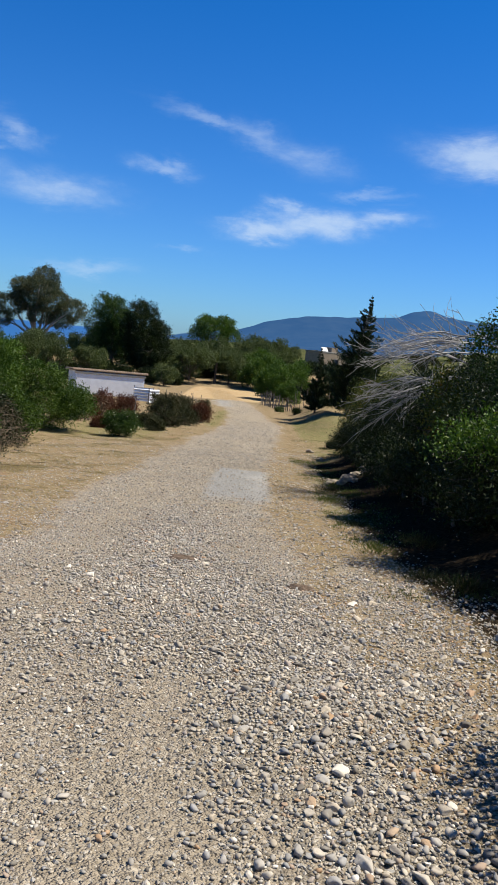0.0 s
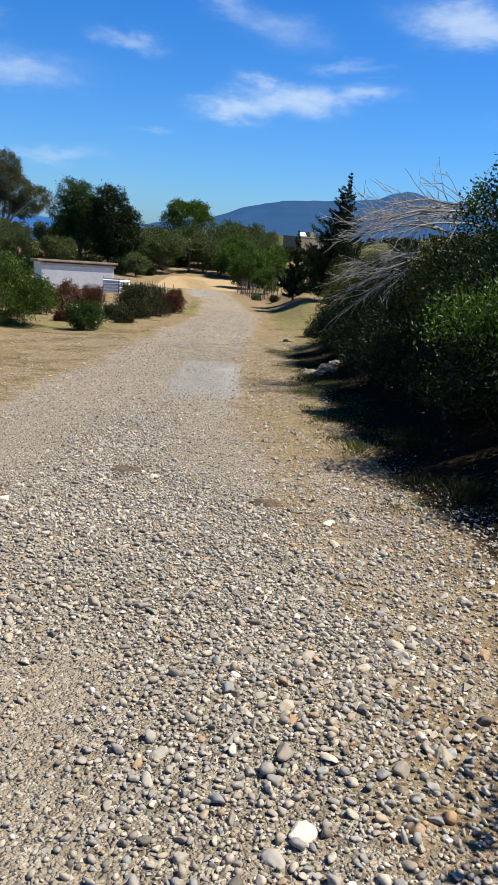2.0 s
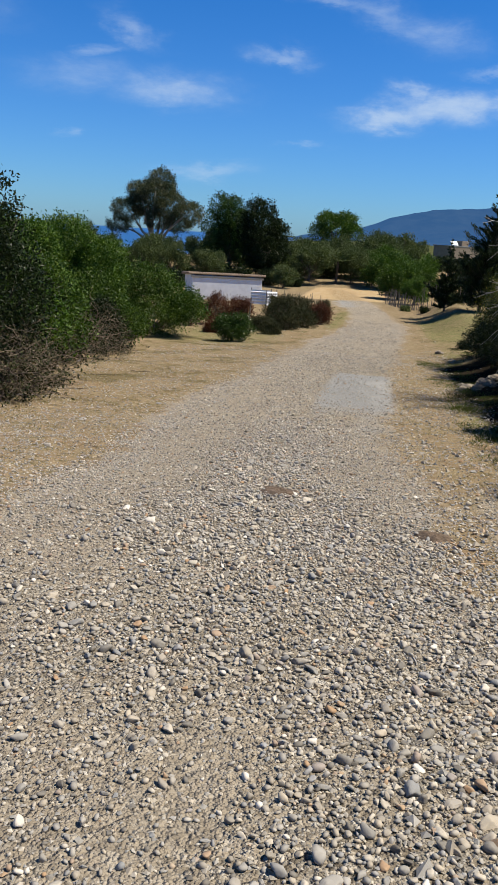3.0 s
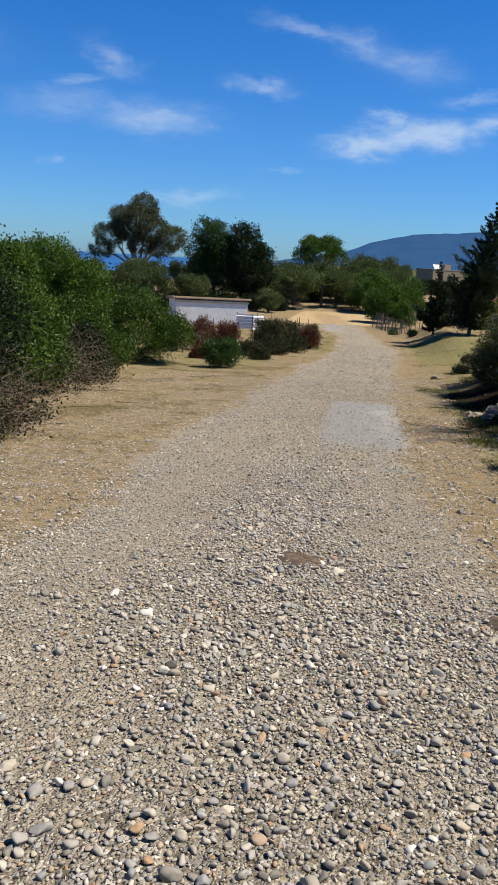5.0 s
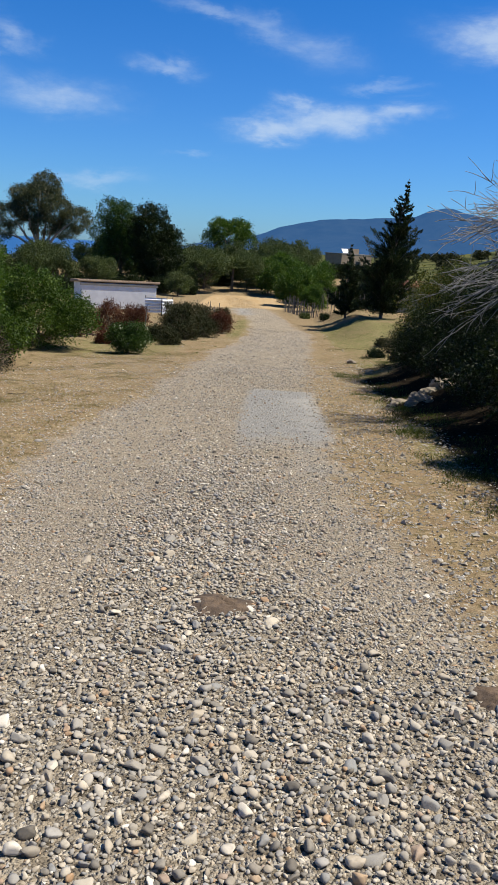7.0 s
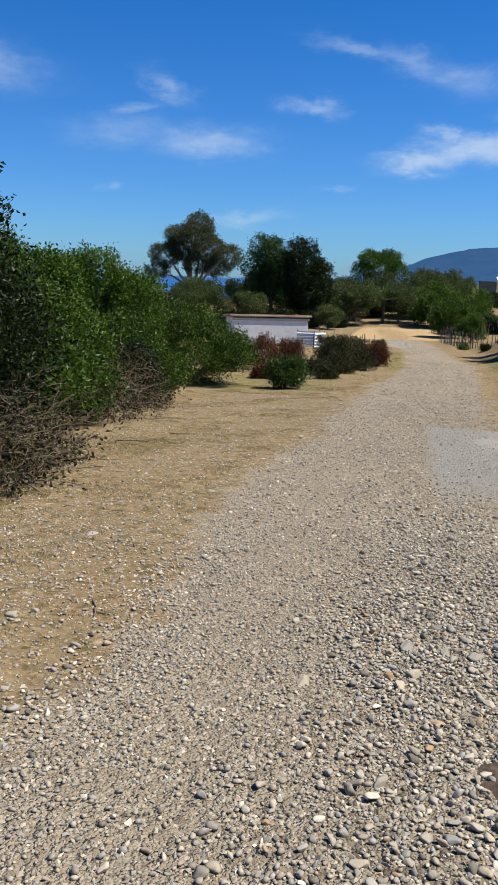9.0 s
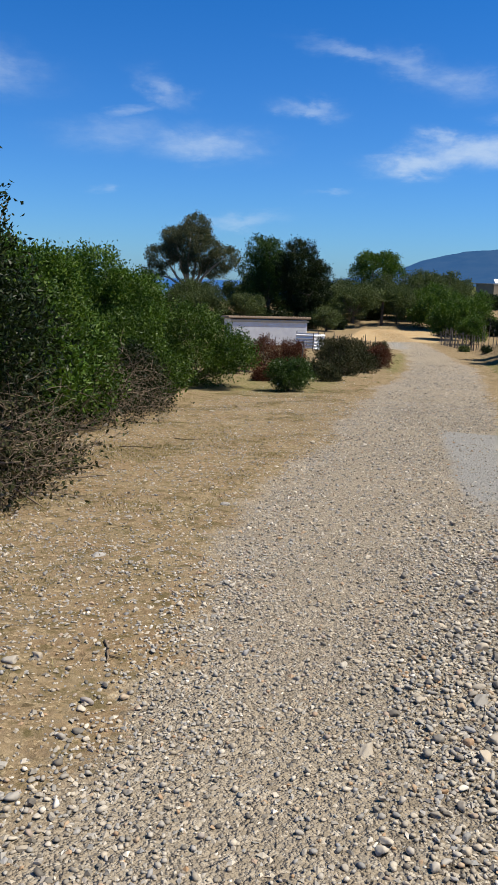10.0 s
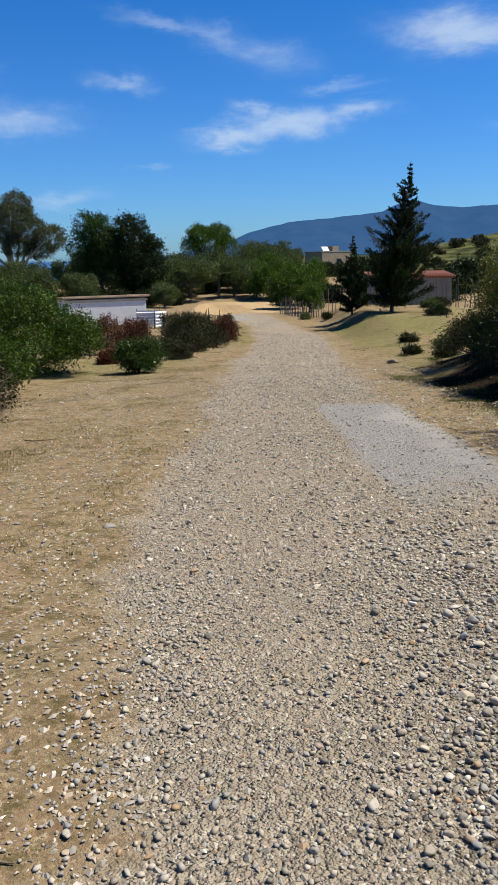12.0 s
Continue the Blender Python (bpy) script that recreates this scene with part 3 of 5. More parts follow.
RIDGE_X = [-420, -363, -128, -46, 6, 177, 321, 438, 583, 634, 720, 816, 908, 1078, 1500, 2300, 3400]
RIDGE_Z = [-12, 8, 46, 76, 101, 140, 152, 162, 178, 203, 222, 200, 191, 200, 240, 190, 90]


def build_mountain():
    xs, ys = np.linspace(-420, 3400, 260), np.linspace(2700, 4400, 46)
    X, Y = np.meshgrid(xs, ys)
    s = (Y - 3500) / 900
    H = np.interp(X, RIDGE_X, RIDGE_Z) + 12
    z = H * np.exp(-(np.abs(s) * 2.1) ** 1.6)
    spur = vnoise(X, Y, 170, 21) + 0.5 * vnoise(X, Y, 70, 22)
    z = z * (1 + 0.16 * spur * np.clip(np.abs(s) * 3, 0, 1)) + 2.0 * vnoise(X, Y, 26, 23) * np.clip(H / 60, 0, 1) - 14
    V = np.stack([X.ravel(), Y.ravel(), z.ravel()], 1)
    nx = len(xs)
    i = (np.arange(45)[:, None] * nx + np.arange(nx - 1)[None]).ravel()
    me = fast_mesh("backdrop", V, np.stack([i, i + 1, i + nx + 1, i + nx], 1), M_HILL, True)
    tagged(new("backdrop", me), "long wooded mountain ridge far away with painted blue haze", "mountain", kind="structure")


build_sea()
build_mountain()


# ---- trees and bushes ----
def bush(seed, x, y, blobs, leaf, clusters, per, L, W, label, name="bush", category="bush", group="", spread=0.09,
         bark=None, r0=0.05, twigs=6, cut=0.02, upward=0.25, extra=None, z=None, inner=0.7, root=(0, 0), turn=0.0):
    rs = np.random.RandomState(seed)
    e = thing(name, x, y, float(ground(x, y)) - 0.02 if z is None else z, label, category, group, turn)
    v, f = woody(rs, blobs, r0, 5, 0.3, twigs, root)
    piece("trunk", fast_mesh("trunk", v, f, bark or M_BARK, True), e)
    v, f = crown(rs, blobs, clusters, per, spread, L, W, upward, inner=inner, cut=cut)
    piece("crown", fast_mesh("crown", v, f, leaf), e)
    if extra:
        mat, pname, n, size, plabel = extra
        for _ in range(n):
            v, f = crown(rs, blobs, 1, 4, 0.015, size, size, 0.3, inner=0.95, cut=cut)
            if len(v):
                piece(pname, fast_mesh(pname, v, f, mat), e, plabel)
    return e


def lobes(seed, rx, ry, h, n, low=0.2, size=0.45):
    """Uneven lobes that fill a dome of half widths rx, ry and height h."""
    rs = np.random.RandomState(seed)
    out = [(0, 0, h * 0.42, rx * 0.62, ry * 0.62, h * 0.42)]
    for k in range(n * 2):
        a = 2.4 * k + rs.uniform(-0.4, 0.4)
        zz = rs.uniform(low, 0.86)
        r = math.sqrt(max(0.04, 1 - zz * zz)) * rs.uniform(0.55, 0.85)
        s = rs.uniform(0.45, 1.0) * size * 0.82
        out.append((math.cos(a) * rx * r, math.sin(a) * ry * r, h * zz * 0.92, rx * s, ry * s, h * s * 0.5))
    return out


def left_hedge():
    lab = "dense evergreen mastic bush with glossy green leaves"
    g = "bushes along the left verge"
    rows = [  # x, y, half widths, height, lobes, leaf
        (-8.4, 31.0, 2.15, 2.2, 2.75, 7, M_LEAF_HEDGE), (-9.6, 26.0, 2.2, 2.3, 4.0, 7, M_LEAF_BRIGHT), (-8.2, 24.2, 1.5, 1.4, 2.5, 6, M_LEAF_HEDGE),
        (-9.0, 21.0, 1.8, 1.9, 3.8, 7, M_LEAF_BRIGHT), (-7.7, 17.6, 1.6, 1.7, 2.95, 7, M_LEAF_HEDGE), (-6.6, 15.6, 1.1, 1.2, 2.2, 6, M_LEAF_BRIGHT),
        (-11.5, 31.5, 2.3, 2.2, 3.0, 6, M_LEAF_HEDGE), (-7.6, 22.6, 0.95, 0.9, 1.5, 5, M_LEAF_DARK)]
    for i, (x, y, rx, ry, h, n, leaf) in enumerate(rows):
        k = rx * ry + h * (rx + ry) * 0.5
        bush(100 + i, x, y, lobes(200 + i, rx, ry, h, n), leaf, int(140 * k), 27, 0.085, 0.044, lab, group=g, spread=0.105, cut=0.05)
    # the tall one that the walker comes up to
    bush(120, -5.95, 13.2, [(0, 0, 1.6, 0.9, 1.0, 1.1), (0.2, -0.1, 2.6, 0.62, 0.6, 0.6), (-0.6, 0.2, 2.4, 0.8, 0.8, 0.7), (0.35, 0.3, 1.4, 0.75, 0.8, 0.7), (0.0, -0.6, 1.2, 0.8, 0.7, 0.7)],
         M_LEAF_DARK, 1200, 20, 0.065, 0.034, "tall dark evergreen oak shrub leaning to the verge", group="", spread=0.1, r0=0.08)


def twig_heap(seed, x, y, rx, ry, h, n, mat, label, name="brush_heap", leaf=None, aim=None, r=0.007, category="brush"):
    """A tangle of dry twigs, with a few leaves left on them."""
    rs = np.random.RandomState(seed)
    e = thing(name, x, y, float(ground(x, y)) - 0.03, label, category)
    paths, tips = [], []
    for _ in range(n):
        a = rs.uniform(0, 2 * np.pi)
        q = np.sqrt(rs.rand())
        p0 = np.array([math.cos(a) * rx * q, math.sin(a) * ry * q, 0])
        p0[2] = rs.uniform(0, 1) ** 1.3 * h * (1 - 0.6 * q * q)
        d = unit(rs.normal(0, 1, 3) * [1, 1, 0.45] + [0, 0, 0.15]) if aim is None else unit(np.asarray(aim) + rs.normal(0, 0.42, 3))
        ln = rs.uniform(0.3, 0.95) * max(rx, 0.6)
        P, R = limb(rs, p0, p0 + d * ln, r * rs.uniform(0.7, 1.6), r * 0.35, 6, 0.3)
        P[:, 2] = np.maximum(P[:, 2], 0.01)
        paths.append((P, R))
        for _ in range(3):
            q0 = P[rs.randint(1, 5)]
            d2 = unit(d + rs.normal(0, 0.55, 3))
            P2, R2 = limb(rs, q0, q0 + d2 * ln * rs.uniform(0.25, 0.5), r * 0.55, r * 0.22, 4, 0.3)
            paths.append((P2, R2))
            tips.append(P2)
    v, f = tubes(paths, 3)
    piece("tangle", fast_mesh("tangle", v, f, mat, True), e)
    if leaf:
        T = np.concatenate(tips)
        T = T[rs.rand(len(T)) < leaf[1]]
        A = unit(rs.normal(0, 1, T.shape))
        S = unit(np.cross(A, rs.normal(0, 1, T.shape)))
        v, f = leaves(T, A, S, np.full(len(T), leaf[2]), np.full(len(T), leaf[2] * 0.5))
        piece("foliage", fast_mesh("foliage", v, f, leaf[0]), e)
    return e


def right_thicket():
    g = "bushes of the shaded thicket"
    lab = "dense dark evergreen bush of the shaded roadside thicket"
    # tall oak shrub at the near end
    bush(301, 4.95, 12.9, [(0, 0, 1.7, 1.1, 1.4, 1.2), (-0.3, 0.3, 2.85, 0.76, 0.86, 0.7), (0.4, -0.5, 3.25, 0.76, 0.86, 0.6), (-0.85, 0.7, 2.25, 0.65, 0.76, 0.55), (0.9, 0.9, 3.25, 0.86, 0.97, 0.7), (-0.1, -0.8, 2.55, 0.65, 0.65, 0.5), (0.3, 0.6, 3.35, 0.54, 0.65, 0.5), (-0.5, -0.3, 1.4, 0.7, 0.8, 0.7)],
         M_LEAF_CAROB, 2000, 24, 0.058, 0.03, "tall evergreen oak with dense dark crown above the track", "tree", "tree", spread=0.1, r0=0.12)
    # dark leaves carry the shaded side; low dark bushes are added over bare shade
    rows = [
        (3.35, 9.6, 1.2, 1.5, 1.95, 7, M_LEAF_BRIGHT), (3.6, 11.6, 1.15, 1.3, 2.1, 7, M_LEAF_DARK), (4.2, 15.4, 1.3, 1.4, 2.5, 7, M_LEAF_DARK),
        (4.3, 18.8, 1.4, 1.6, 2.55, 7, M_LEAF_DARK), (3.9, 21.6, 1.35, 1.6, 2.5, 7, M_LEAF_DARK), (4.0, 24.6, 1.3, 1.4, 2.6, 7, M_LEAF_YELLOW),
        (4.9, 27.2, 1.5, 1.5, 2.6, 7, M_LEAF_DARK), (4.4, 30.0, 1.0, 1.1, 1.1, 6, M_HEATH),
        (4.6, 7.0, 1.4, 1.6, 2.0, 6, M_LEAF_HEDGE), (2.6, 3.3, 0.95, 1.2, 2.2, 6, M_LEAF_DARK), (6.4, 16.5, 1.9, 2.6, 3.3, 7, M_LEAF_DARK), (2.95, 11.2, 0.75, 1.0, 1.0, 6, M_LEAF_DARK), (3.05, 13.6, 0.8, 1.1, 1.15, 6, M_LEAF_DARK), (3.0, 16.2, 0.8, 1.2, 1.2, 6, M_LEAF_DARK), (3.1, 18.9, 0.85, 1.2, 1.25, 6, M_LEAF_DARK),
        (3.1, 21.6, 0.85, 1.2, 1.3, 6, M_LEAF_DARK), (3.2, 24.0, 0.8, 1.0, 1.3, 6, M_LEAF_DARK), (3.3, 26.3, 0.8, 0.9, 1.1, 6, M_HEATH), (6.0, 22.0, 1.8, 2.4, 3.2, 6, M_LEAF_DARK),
        # first two: added dark foliage for the shade below the cut bright crown
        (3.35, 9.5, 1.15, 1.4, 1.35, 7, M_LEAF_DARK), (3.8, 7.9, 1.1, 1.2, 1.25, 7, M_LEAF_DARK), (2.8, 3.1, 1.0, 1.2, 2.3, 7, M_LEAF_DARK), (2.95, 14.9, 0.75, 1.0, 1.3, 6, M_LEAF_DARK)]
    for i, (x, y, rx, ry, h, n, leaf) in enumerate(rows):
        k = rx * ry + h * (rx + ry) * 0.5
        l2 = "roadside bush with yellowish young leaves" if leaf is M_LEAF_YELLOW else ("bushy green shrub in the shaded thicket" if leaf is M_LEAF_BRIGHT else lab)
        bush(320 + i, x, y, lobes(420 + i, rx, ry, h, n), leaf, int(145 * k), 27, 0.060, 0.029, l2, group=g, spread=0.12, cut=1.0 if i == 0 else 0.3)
    bush(345, 3.3, 13.4, lobes(445, 0.7, 0.6, 2.5, 5), M_LEAF_YELLOW, 380, 12, 0.07, 0.035, "slender shrub with yellow-green young shoots", group="", spread=0.09, cut=0.4)


def bank_scrub():
    rows = ((4.0, 31.5, 0.5, 0.6), (3.5, 34.0, 0.4, 0.4), (5.2, 36.0, 0.7, 0.7), (4.6, 40.0, 0.5, 0.5), (7.2, 46.0, 0.8, 0.8), (8.4, 53.0, 0.8, 0.9), (9.6, 55.5, 0.9, 0.9), (3.0, 57.5, 0.5, 0.7), (1.8, 60.5, 0.5, 0.6), (4.9, 56.5, 0.6, 0.8), (6.9, 55.0, 0.6, 0.7))
    for i, (x, y, r, h) in enumerate(rows):
        bush(370 + i, x, y, lobes(380 + i, r * 0.85, r * 0.8, h * 0.62, 6, 0.05, 0.3), (M_HEATH, M_LEAF_DARK, M_LEAF_OLIVE)[i % 3], int(420 * r), 12, 0.09, 0.03, "small scrubby bush on the grassy bank", group="scrub on the bank", spread=0.08, r0=0.02)


def dead_branches():
    """Bleached limbs thrown on the thicket, tips hanging over the track."""
    rs = np.random.RandomState(77)
    e = thing("dead_branch_pile", 4.5, 16.9, float(ground(4.7, 17.6)), "heap of bare bleached grey branches on the thicket", "branches")
    z0 = float(ground(4.7, 17.6))
    for b in range(15):
        paths = []
        upper = b < 9
        root = np.array([rs.uniform(-0.2, 0.6), rs.uniform(-0.9, 0.9), (rs.uniform(2.3, 3.0) if upper else rs.uniform(1.6, 2.1))])
        tip = np.array([rs.uniform(-2.3, -1.7), rs.uniform(-1.4, 0.6), (rs.uniform(2.0, 2.7) if upper else rs.uniform(1.0, 1.9))])
        P, R = limb(rs, root, tip, 0.024, 0.008, 9, 0.10, 0.35)
        paths.append((P, R))
        d = unit(tip - root)
        for _ in range(11):
            j = rs.randint(1, 8)
            d2 = unit(d + rs.normal(0, 0.34, 3) + [0, 0, 0.08 if upper else -0.12])
            ln = rs.uniform(0.45, 1.1)
            P2, R2 = limb(rs, P[j], P[j] + d2 * ln, R[j] * 0.45, 0.004, 7, 0.14)
            paths.append((P2, R2))
            for _ in range(3):
                j2 = rs.randint(1, 6)
                d3 = unit(d2 + rs.normal(0, 0.5, 3))
                paths.append(limb(rs, P2[j2], P2[j2] + d3 * rs.uniform(0.15, 0.5), 0.0055, 0.0028, 4, 0.2))
        v, f = tubes(paths, 4)
        piece("branch", fast_mesh("branch", v, f, M_DEAD, True), e)


def spray_tree(seed, x, y, h, r, label, lean=0.0, levels=30, per=9, name="cypress_tree", group="", bare=0.1):
    """An upright conifer: whorls of rising sprays, ragged outline, pointed top."""
    rs = np.random.RandomState(seed)
    e = thing(name, x, y, float(ground(x, y)) - 0.05, label, "tree", group)
    top = np.array([lean, 0, h])
    trunk = limb(rs, (0, 0, -0.1), top, 0.035 * h ** 0.9 * 0.55, 0.012, 10, 0.02)
    paths, P, A, S = [trunk], [], [], []
    for k in range(levels):
        u = bare + (1 - bare) * k / levels
        z = u * h
        R = r * (1 - u) ** 1.15 * 1.2 * (0.6 + 0.4 * min(1, (u - bare) * 5 + 0.35)) * (1 + 0.26 * math.sin(k * 2.3 + seed))
        c = np.array([lean * u, 0, z])
        for j in range(per):
            a = rs.uniform(0, 2 * np.pi)
            ln = R * (rs.uniform(0.5, 0.95) if j % 3 else rs.uniform(0.95, 1.5))
            tip = c + np.array([math.cos(a) * ln, math.sin(a) * ln, ln * rs.uniform(0.2, 1.1) - 0.05 * R])
            Pb, Rb = limb(rs, c, tip, 0.02, 0.005, 5, 0.1, -0.2)
            paths.append((Pb, Rb))
            n = int(3 + 155 * ln)
            t = rs.uniform(0.15, 1.08, n) ** 0.8
            q = c + (tip - c) * t[:, None] + rs.normal(0, 0.012 + 0.055 * ln, (n, 3)) * (1.15 - 0.6 * t[:, None])
            P.append(q)
            A.append(unit((tip - c) / max(ln, 1e-3) * 0.7 + rs.normal(0, 0.4, (n, 3)) + [0, 0, 0.35]))
    P, A = np.concatenate(P), np.concatenate(A)
    S = unit(np.cross(A, rs.normal(0, 1, P.shape)))
    s = rs.uniform(0.6, 1.3, len(P))
    s = s * (1.1 - 0.55 * np.clip(P[:, 2] / h, 0, 1))
    v, f = leaves(P, A, S, 0.19 * s, 0.055 * s)
    piece("trunk", fast_mesh("trunk", *tubes(paths, 5), M_BARK, True), e)
    piece("crown", fast_mesh("crown", v, f, M_NEEDLE), e)
    return e


def far_tree(seed, x, y, blobs, leaf, label, clusters=420, per=12, L=0.3, W=0.15, spread=0.22, r0=0.16, bark=None, name="tree", group="", z=None, cut=None, inner=0.72):
    return bush(seed, x, y, blobs, leaf, clusters, per, L, W, label, name, "tree", group, spread, bark, r0, 2, cut, 0.15, z=z, inner=inner)


def palm(seed, x, y, h, label):
    rs = np.random.RandomState(seed)
    e = thing("palm_tree", x, y, float(ground(x, y)), label, "tree")
    trunk = limb(rs, (0, 0, -0.1), (0.1, 0, h), 0.16, 0.11, 8, 0.04)
    piece("trunk", fast_mesh("trunk", *tubes([trunk], 7), M_BARK, True), e)
    for k in range(22):
        a = k * 2.399
        up = rs.uniform(0.1, 1.4)
        tip = np.array([math.cos(a) * 1.5, math.sin(a) * 1.5, h + up])
        Pb, Rb = limb(rs, (0.1, 0, h), tip, 0.02, 0.006, 7, 0.03, 0.35)
        n = 60
        t = rs.uniform(0.1, 1, n)
        q = np.stack([np.interp(t, np.linspace(0, 1, 7), Pb[:, i]) for i in range(3)], 1)
        d = unit(tip - Pb[0])
        A = unit(d * 0.8 + np.cross(d, [0, 0, 1])[None] * rs.choice([-1, 1], n)[:, None] * 0.8 - [0, 0, 0.15] + rs.normal(0, 0.1, (n, 3)))
        S = unit(np.cross(A, rs.normal(0, 1, (n, 3))))
        v, f = leaves(q, A, S, np.full(n, 0.38), np.full(n, 0.05))
        tv, tf = tubes([(Pb, Rb)], 4)
        tf = np.concatenate([tf[:, [0, 1, 2]], tf[:, [0, 2, 3]]])
        piece("frond", fast_mesh("frond", *merge((v, f), (tv, tf)), M_LEAF_OLIVE), e)
    return e


def far_trees():
    # gum tree: open crown of separate masses on pale limbs
    far_tree(500, -28.8, 100, [(0, 0, 8.6, 2.2, 2.2, 1.7), (0.5, 0.3, 10.0, 1.6, 1.6, 1.3), (-3.6, 0, 6.5, 2.0, 1.7, 1.3), (4.2, 0, 6.4, 1.9, 1.6, 1.2), (-1.6, 0.5, 7.4, 1.9, 1.7, 1.5),
                              (2.0, -0.4, 7.2, 1.8, 1.8, 1.5), (-2.4, 0, 8.9, 1.2, 1.2, 0.9), (-4.8, 0.2, 4.6, 1.5, 1.2, 0.8), (2.8, 0.5, 4.9, 1.5, 1.3, 0.8), (0.4, 0, 5.4, 1.6, 1.5, 1.0)],
             M_LEAF_GUM, "tall eucalyptus with open grey-green crown on pale limbs", 2000, 24, 0.22, 0.09, 0.2, 0.34, M_GUM_BARK, "eucalyptus_tree", z=-5.0, inner=0.78)
    far_tree(501, -16.9, 88, [(0, 0, 3.4, 1.6, 1.6, 1.8)] + [(a, b, c + 0.4, d, e_, f_) for a, b, c, d, e_, f_ in lobes(505, 3.4, 2.4, 9.0, 10, 0.3, 0.42)], M_LEAF_CAROB, "broad rounded carob tree with deep green crown", 1250, 24, 0.19, 0.10, 0.2, 0.28, z=-5.0)
    far_tree(502, -12.7, 84, [(0, 0, 3.0, 1.5, 1.5, 1.8)] + [(a, b, c + 0.3, d, e_, f_) for a, b, c, d, e_, f_ in lobes(506, 3.1, 2.2, 8.7, 10, 0.3, 0.42)], M_LEAF_DARK, "dark evergreen oak with dense ragged crown", 1350, 24, 0.19, 0.10, 0.2, 0.28, z=-5.0)
    far_tree(503, -6.9, 110, [(0, 0, 5.2, 2.6, 2.3, 1.7), (-1.2, 0, 6.0, 1.5, 1.4, 1.1), (1.3, 0, 6.0, 1.5, 1.4, 1.1), (2.2, 0, 4.6, 1.3, 1.3, 1.2), (-2.2, 0, 4.4, 1.3, 1.3, 1.2)],
             M_LEAF_BRIGHT, "rounded bright green tree behind the olive grove", 800, 20, 0.21, 0.11, 0.22, 0.24, z=-4.3)
    palm(510, -4.9, 86, 2.3, "small palm with a fan of arching fronds by the sandy yard")
    # olive grove: one of each of three shapes, repeated
    g, lab = "olive trees of the grove", "grey-green olive tree with a loose crown"
    shapes = []
    for s in range(3):
        bl = [(a * 1.0, b, c, d, e_, f_) for a, b, c, d, e_, f_ in lobes(530 + s, 2.2, 2.0, 3.6, 7, 0.4, 0.46)]
        shapes.append(far_tree(540 + s, (-10.5, -7.6, -2.0)[s], (92, 84, 90)[s], bl, M_LEAF_OLIVE, lab, 480, 20, 0.18, 0.08, 0.16, 0.14, name="olive_tree", group=g, cut=0.6, z=float(ground(-5, 90)) - 0.05))
    spots = [(-34.0, 82, 1.2), (-30.5, 78, 1.1), (-27.0, 80, 1.2), (-23.6, 79, 1.15), (-20.4, 77, 1.1), (-17.6, 81, 0.95), (-10.0, 100, 1.2), (-4.2, 98, 1.1), (-1.0, 100, 1.2), (1.6, 106, 1.25), (-36.5, 95, 1.1), (-22.5, 108, 1.2),
             (-9.6, 79, 0.75), (-12.5, 96, 1.1), (-8.4, 93, 1.05), (-6.0, 101, 1.2), (-3.4, 92, 1.0), (-2.2, 106, 1.25), (0.2, 96, 1.1), (2.9, 99, 1.15),
             (3.6, 120, 1.2), (-15.0, 104, 1.25), (-18.5, 98, 1.2), (-25.5, 92, 1.15), (-31.5, 90, 1.2), (-39.0, 88, 1.2), (-20.8, 90, 1.05), (-0.8, 116, 1.3), (-13.6, 87, 0.95), (-10.6, 86, 1.05), (-8.0, 88, 1.15), (-5.6, 91, 1.2), (-3.4, 87, 1.0), (-1.2, 86, 1.05)]
    rs = np.random.RandomState(9)
    for i, (x, y, s) in enumerate(spots):
        o = shapes[i % 3]
        c = copy_thing(o, pose(x, y, float(ground(x, y)) - 0.05, 0, 0, rs.uniform(0, 360)))
        w = rs.uniform(0.78, 1.05)
        c.scale = (s * w, s * w, s * rs.uniform(0.72, 1.12))
    # broad leafy trees before the tan house
    g2, lab2 = "leafy trees behind the stake fence", "leafy green orchard tree with a full crown"
    o = far_tree(560, 1.4, 72, lobes(561, 1.9, 1.8, 3.7, 8, 0.3, 0.5), M_LEAF_BRIGHT, lab2, 680, 20, 0.16, 0.09, 0.18, 0.13, group=g2, cut=0.25)
    for x, y, s in ((3.2, 77, 1.08), (0.4, 84, 1.2), (2.6, 67, 0.62), (-0.9, 90, 1.0)):
        c = copy_thing(o, pose(x, y, float(ground(x, y)) - 0.05, 0, 0, x * 97))
        c.scale = (s, s, s * 0.98)
    # dark scrub under the grove and right of the houses
    g3, lab3 = "dark scrub under the trees", "low dark scrub bush under the trees"
    o = bush(570, -14.2, 80, lobes(571, 1.6, 1.3, 1.7, 6), M_LEAF_DARK, 320, 18, 0.18, 0.09, lab3, group=g3, spread=0.15, twigs=1)
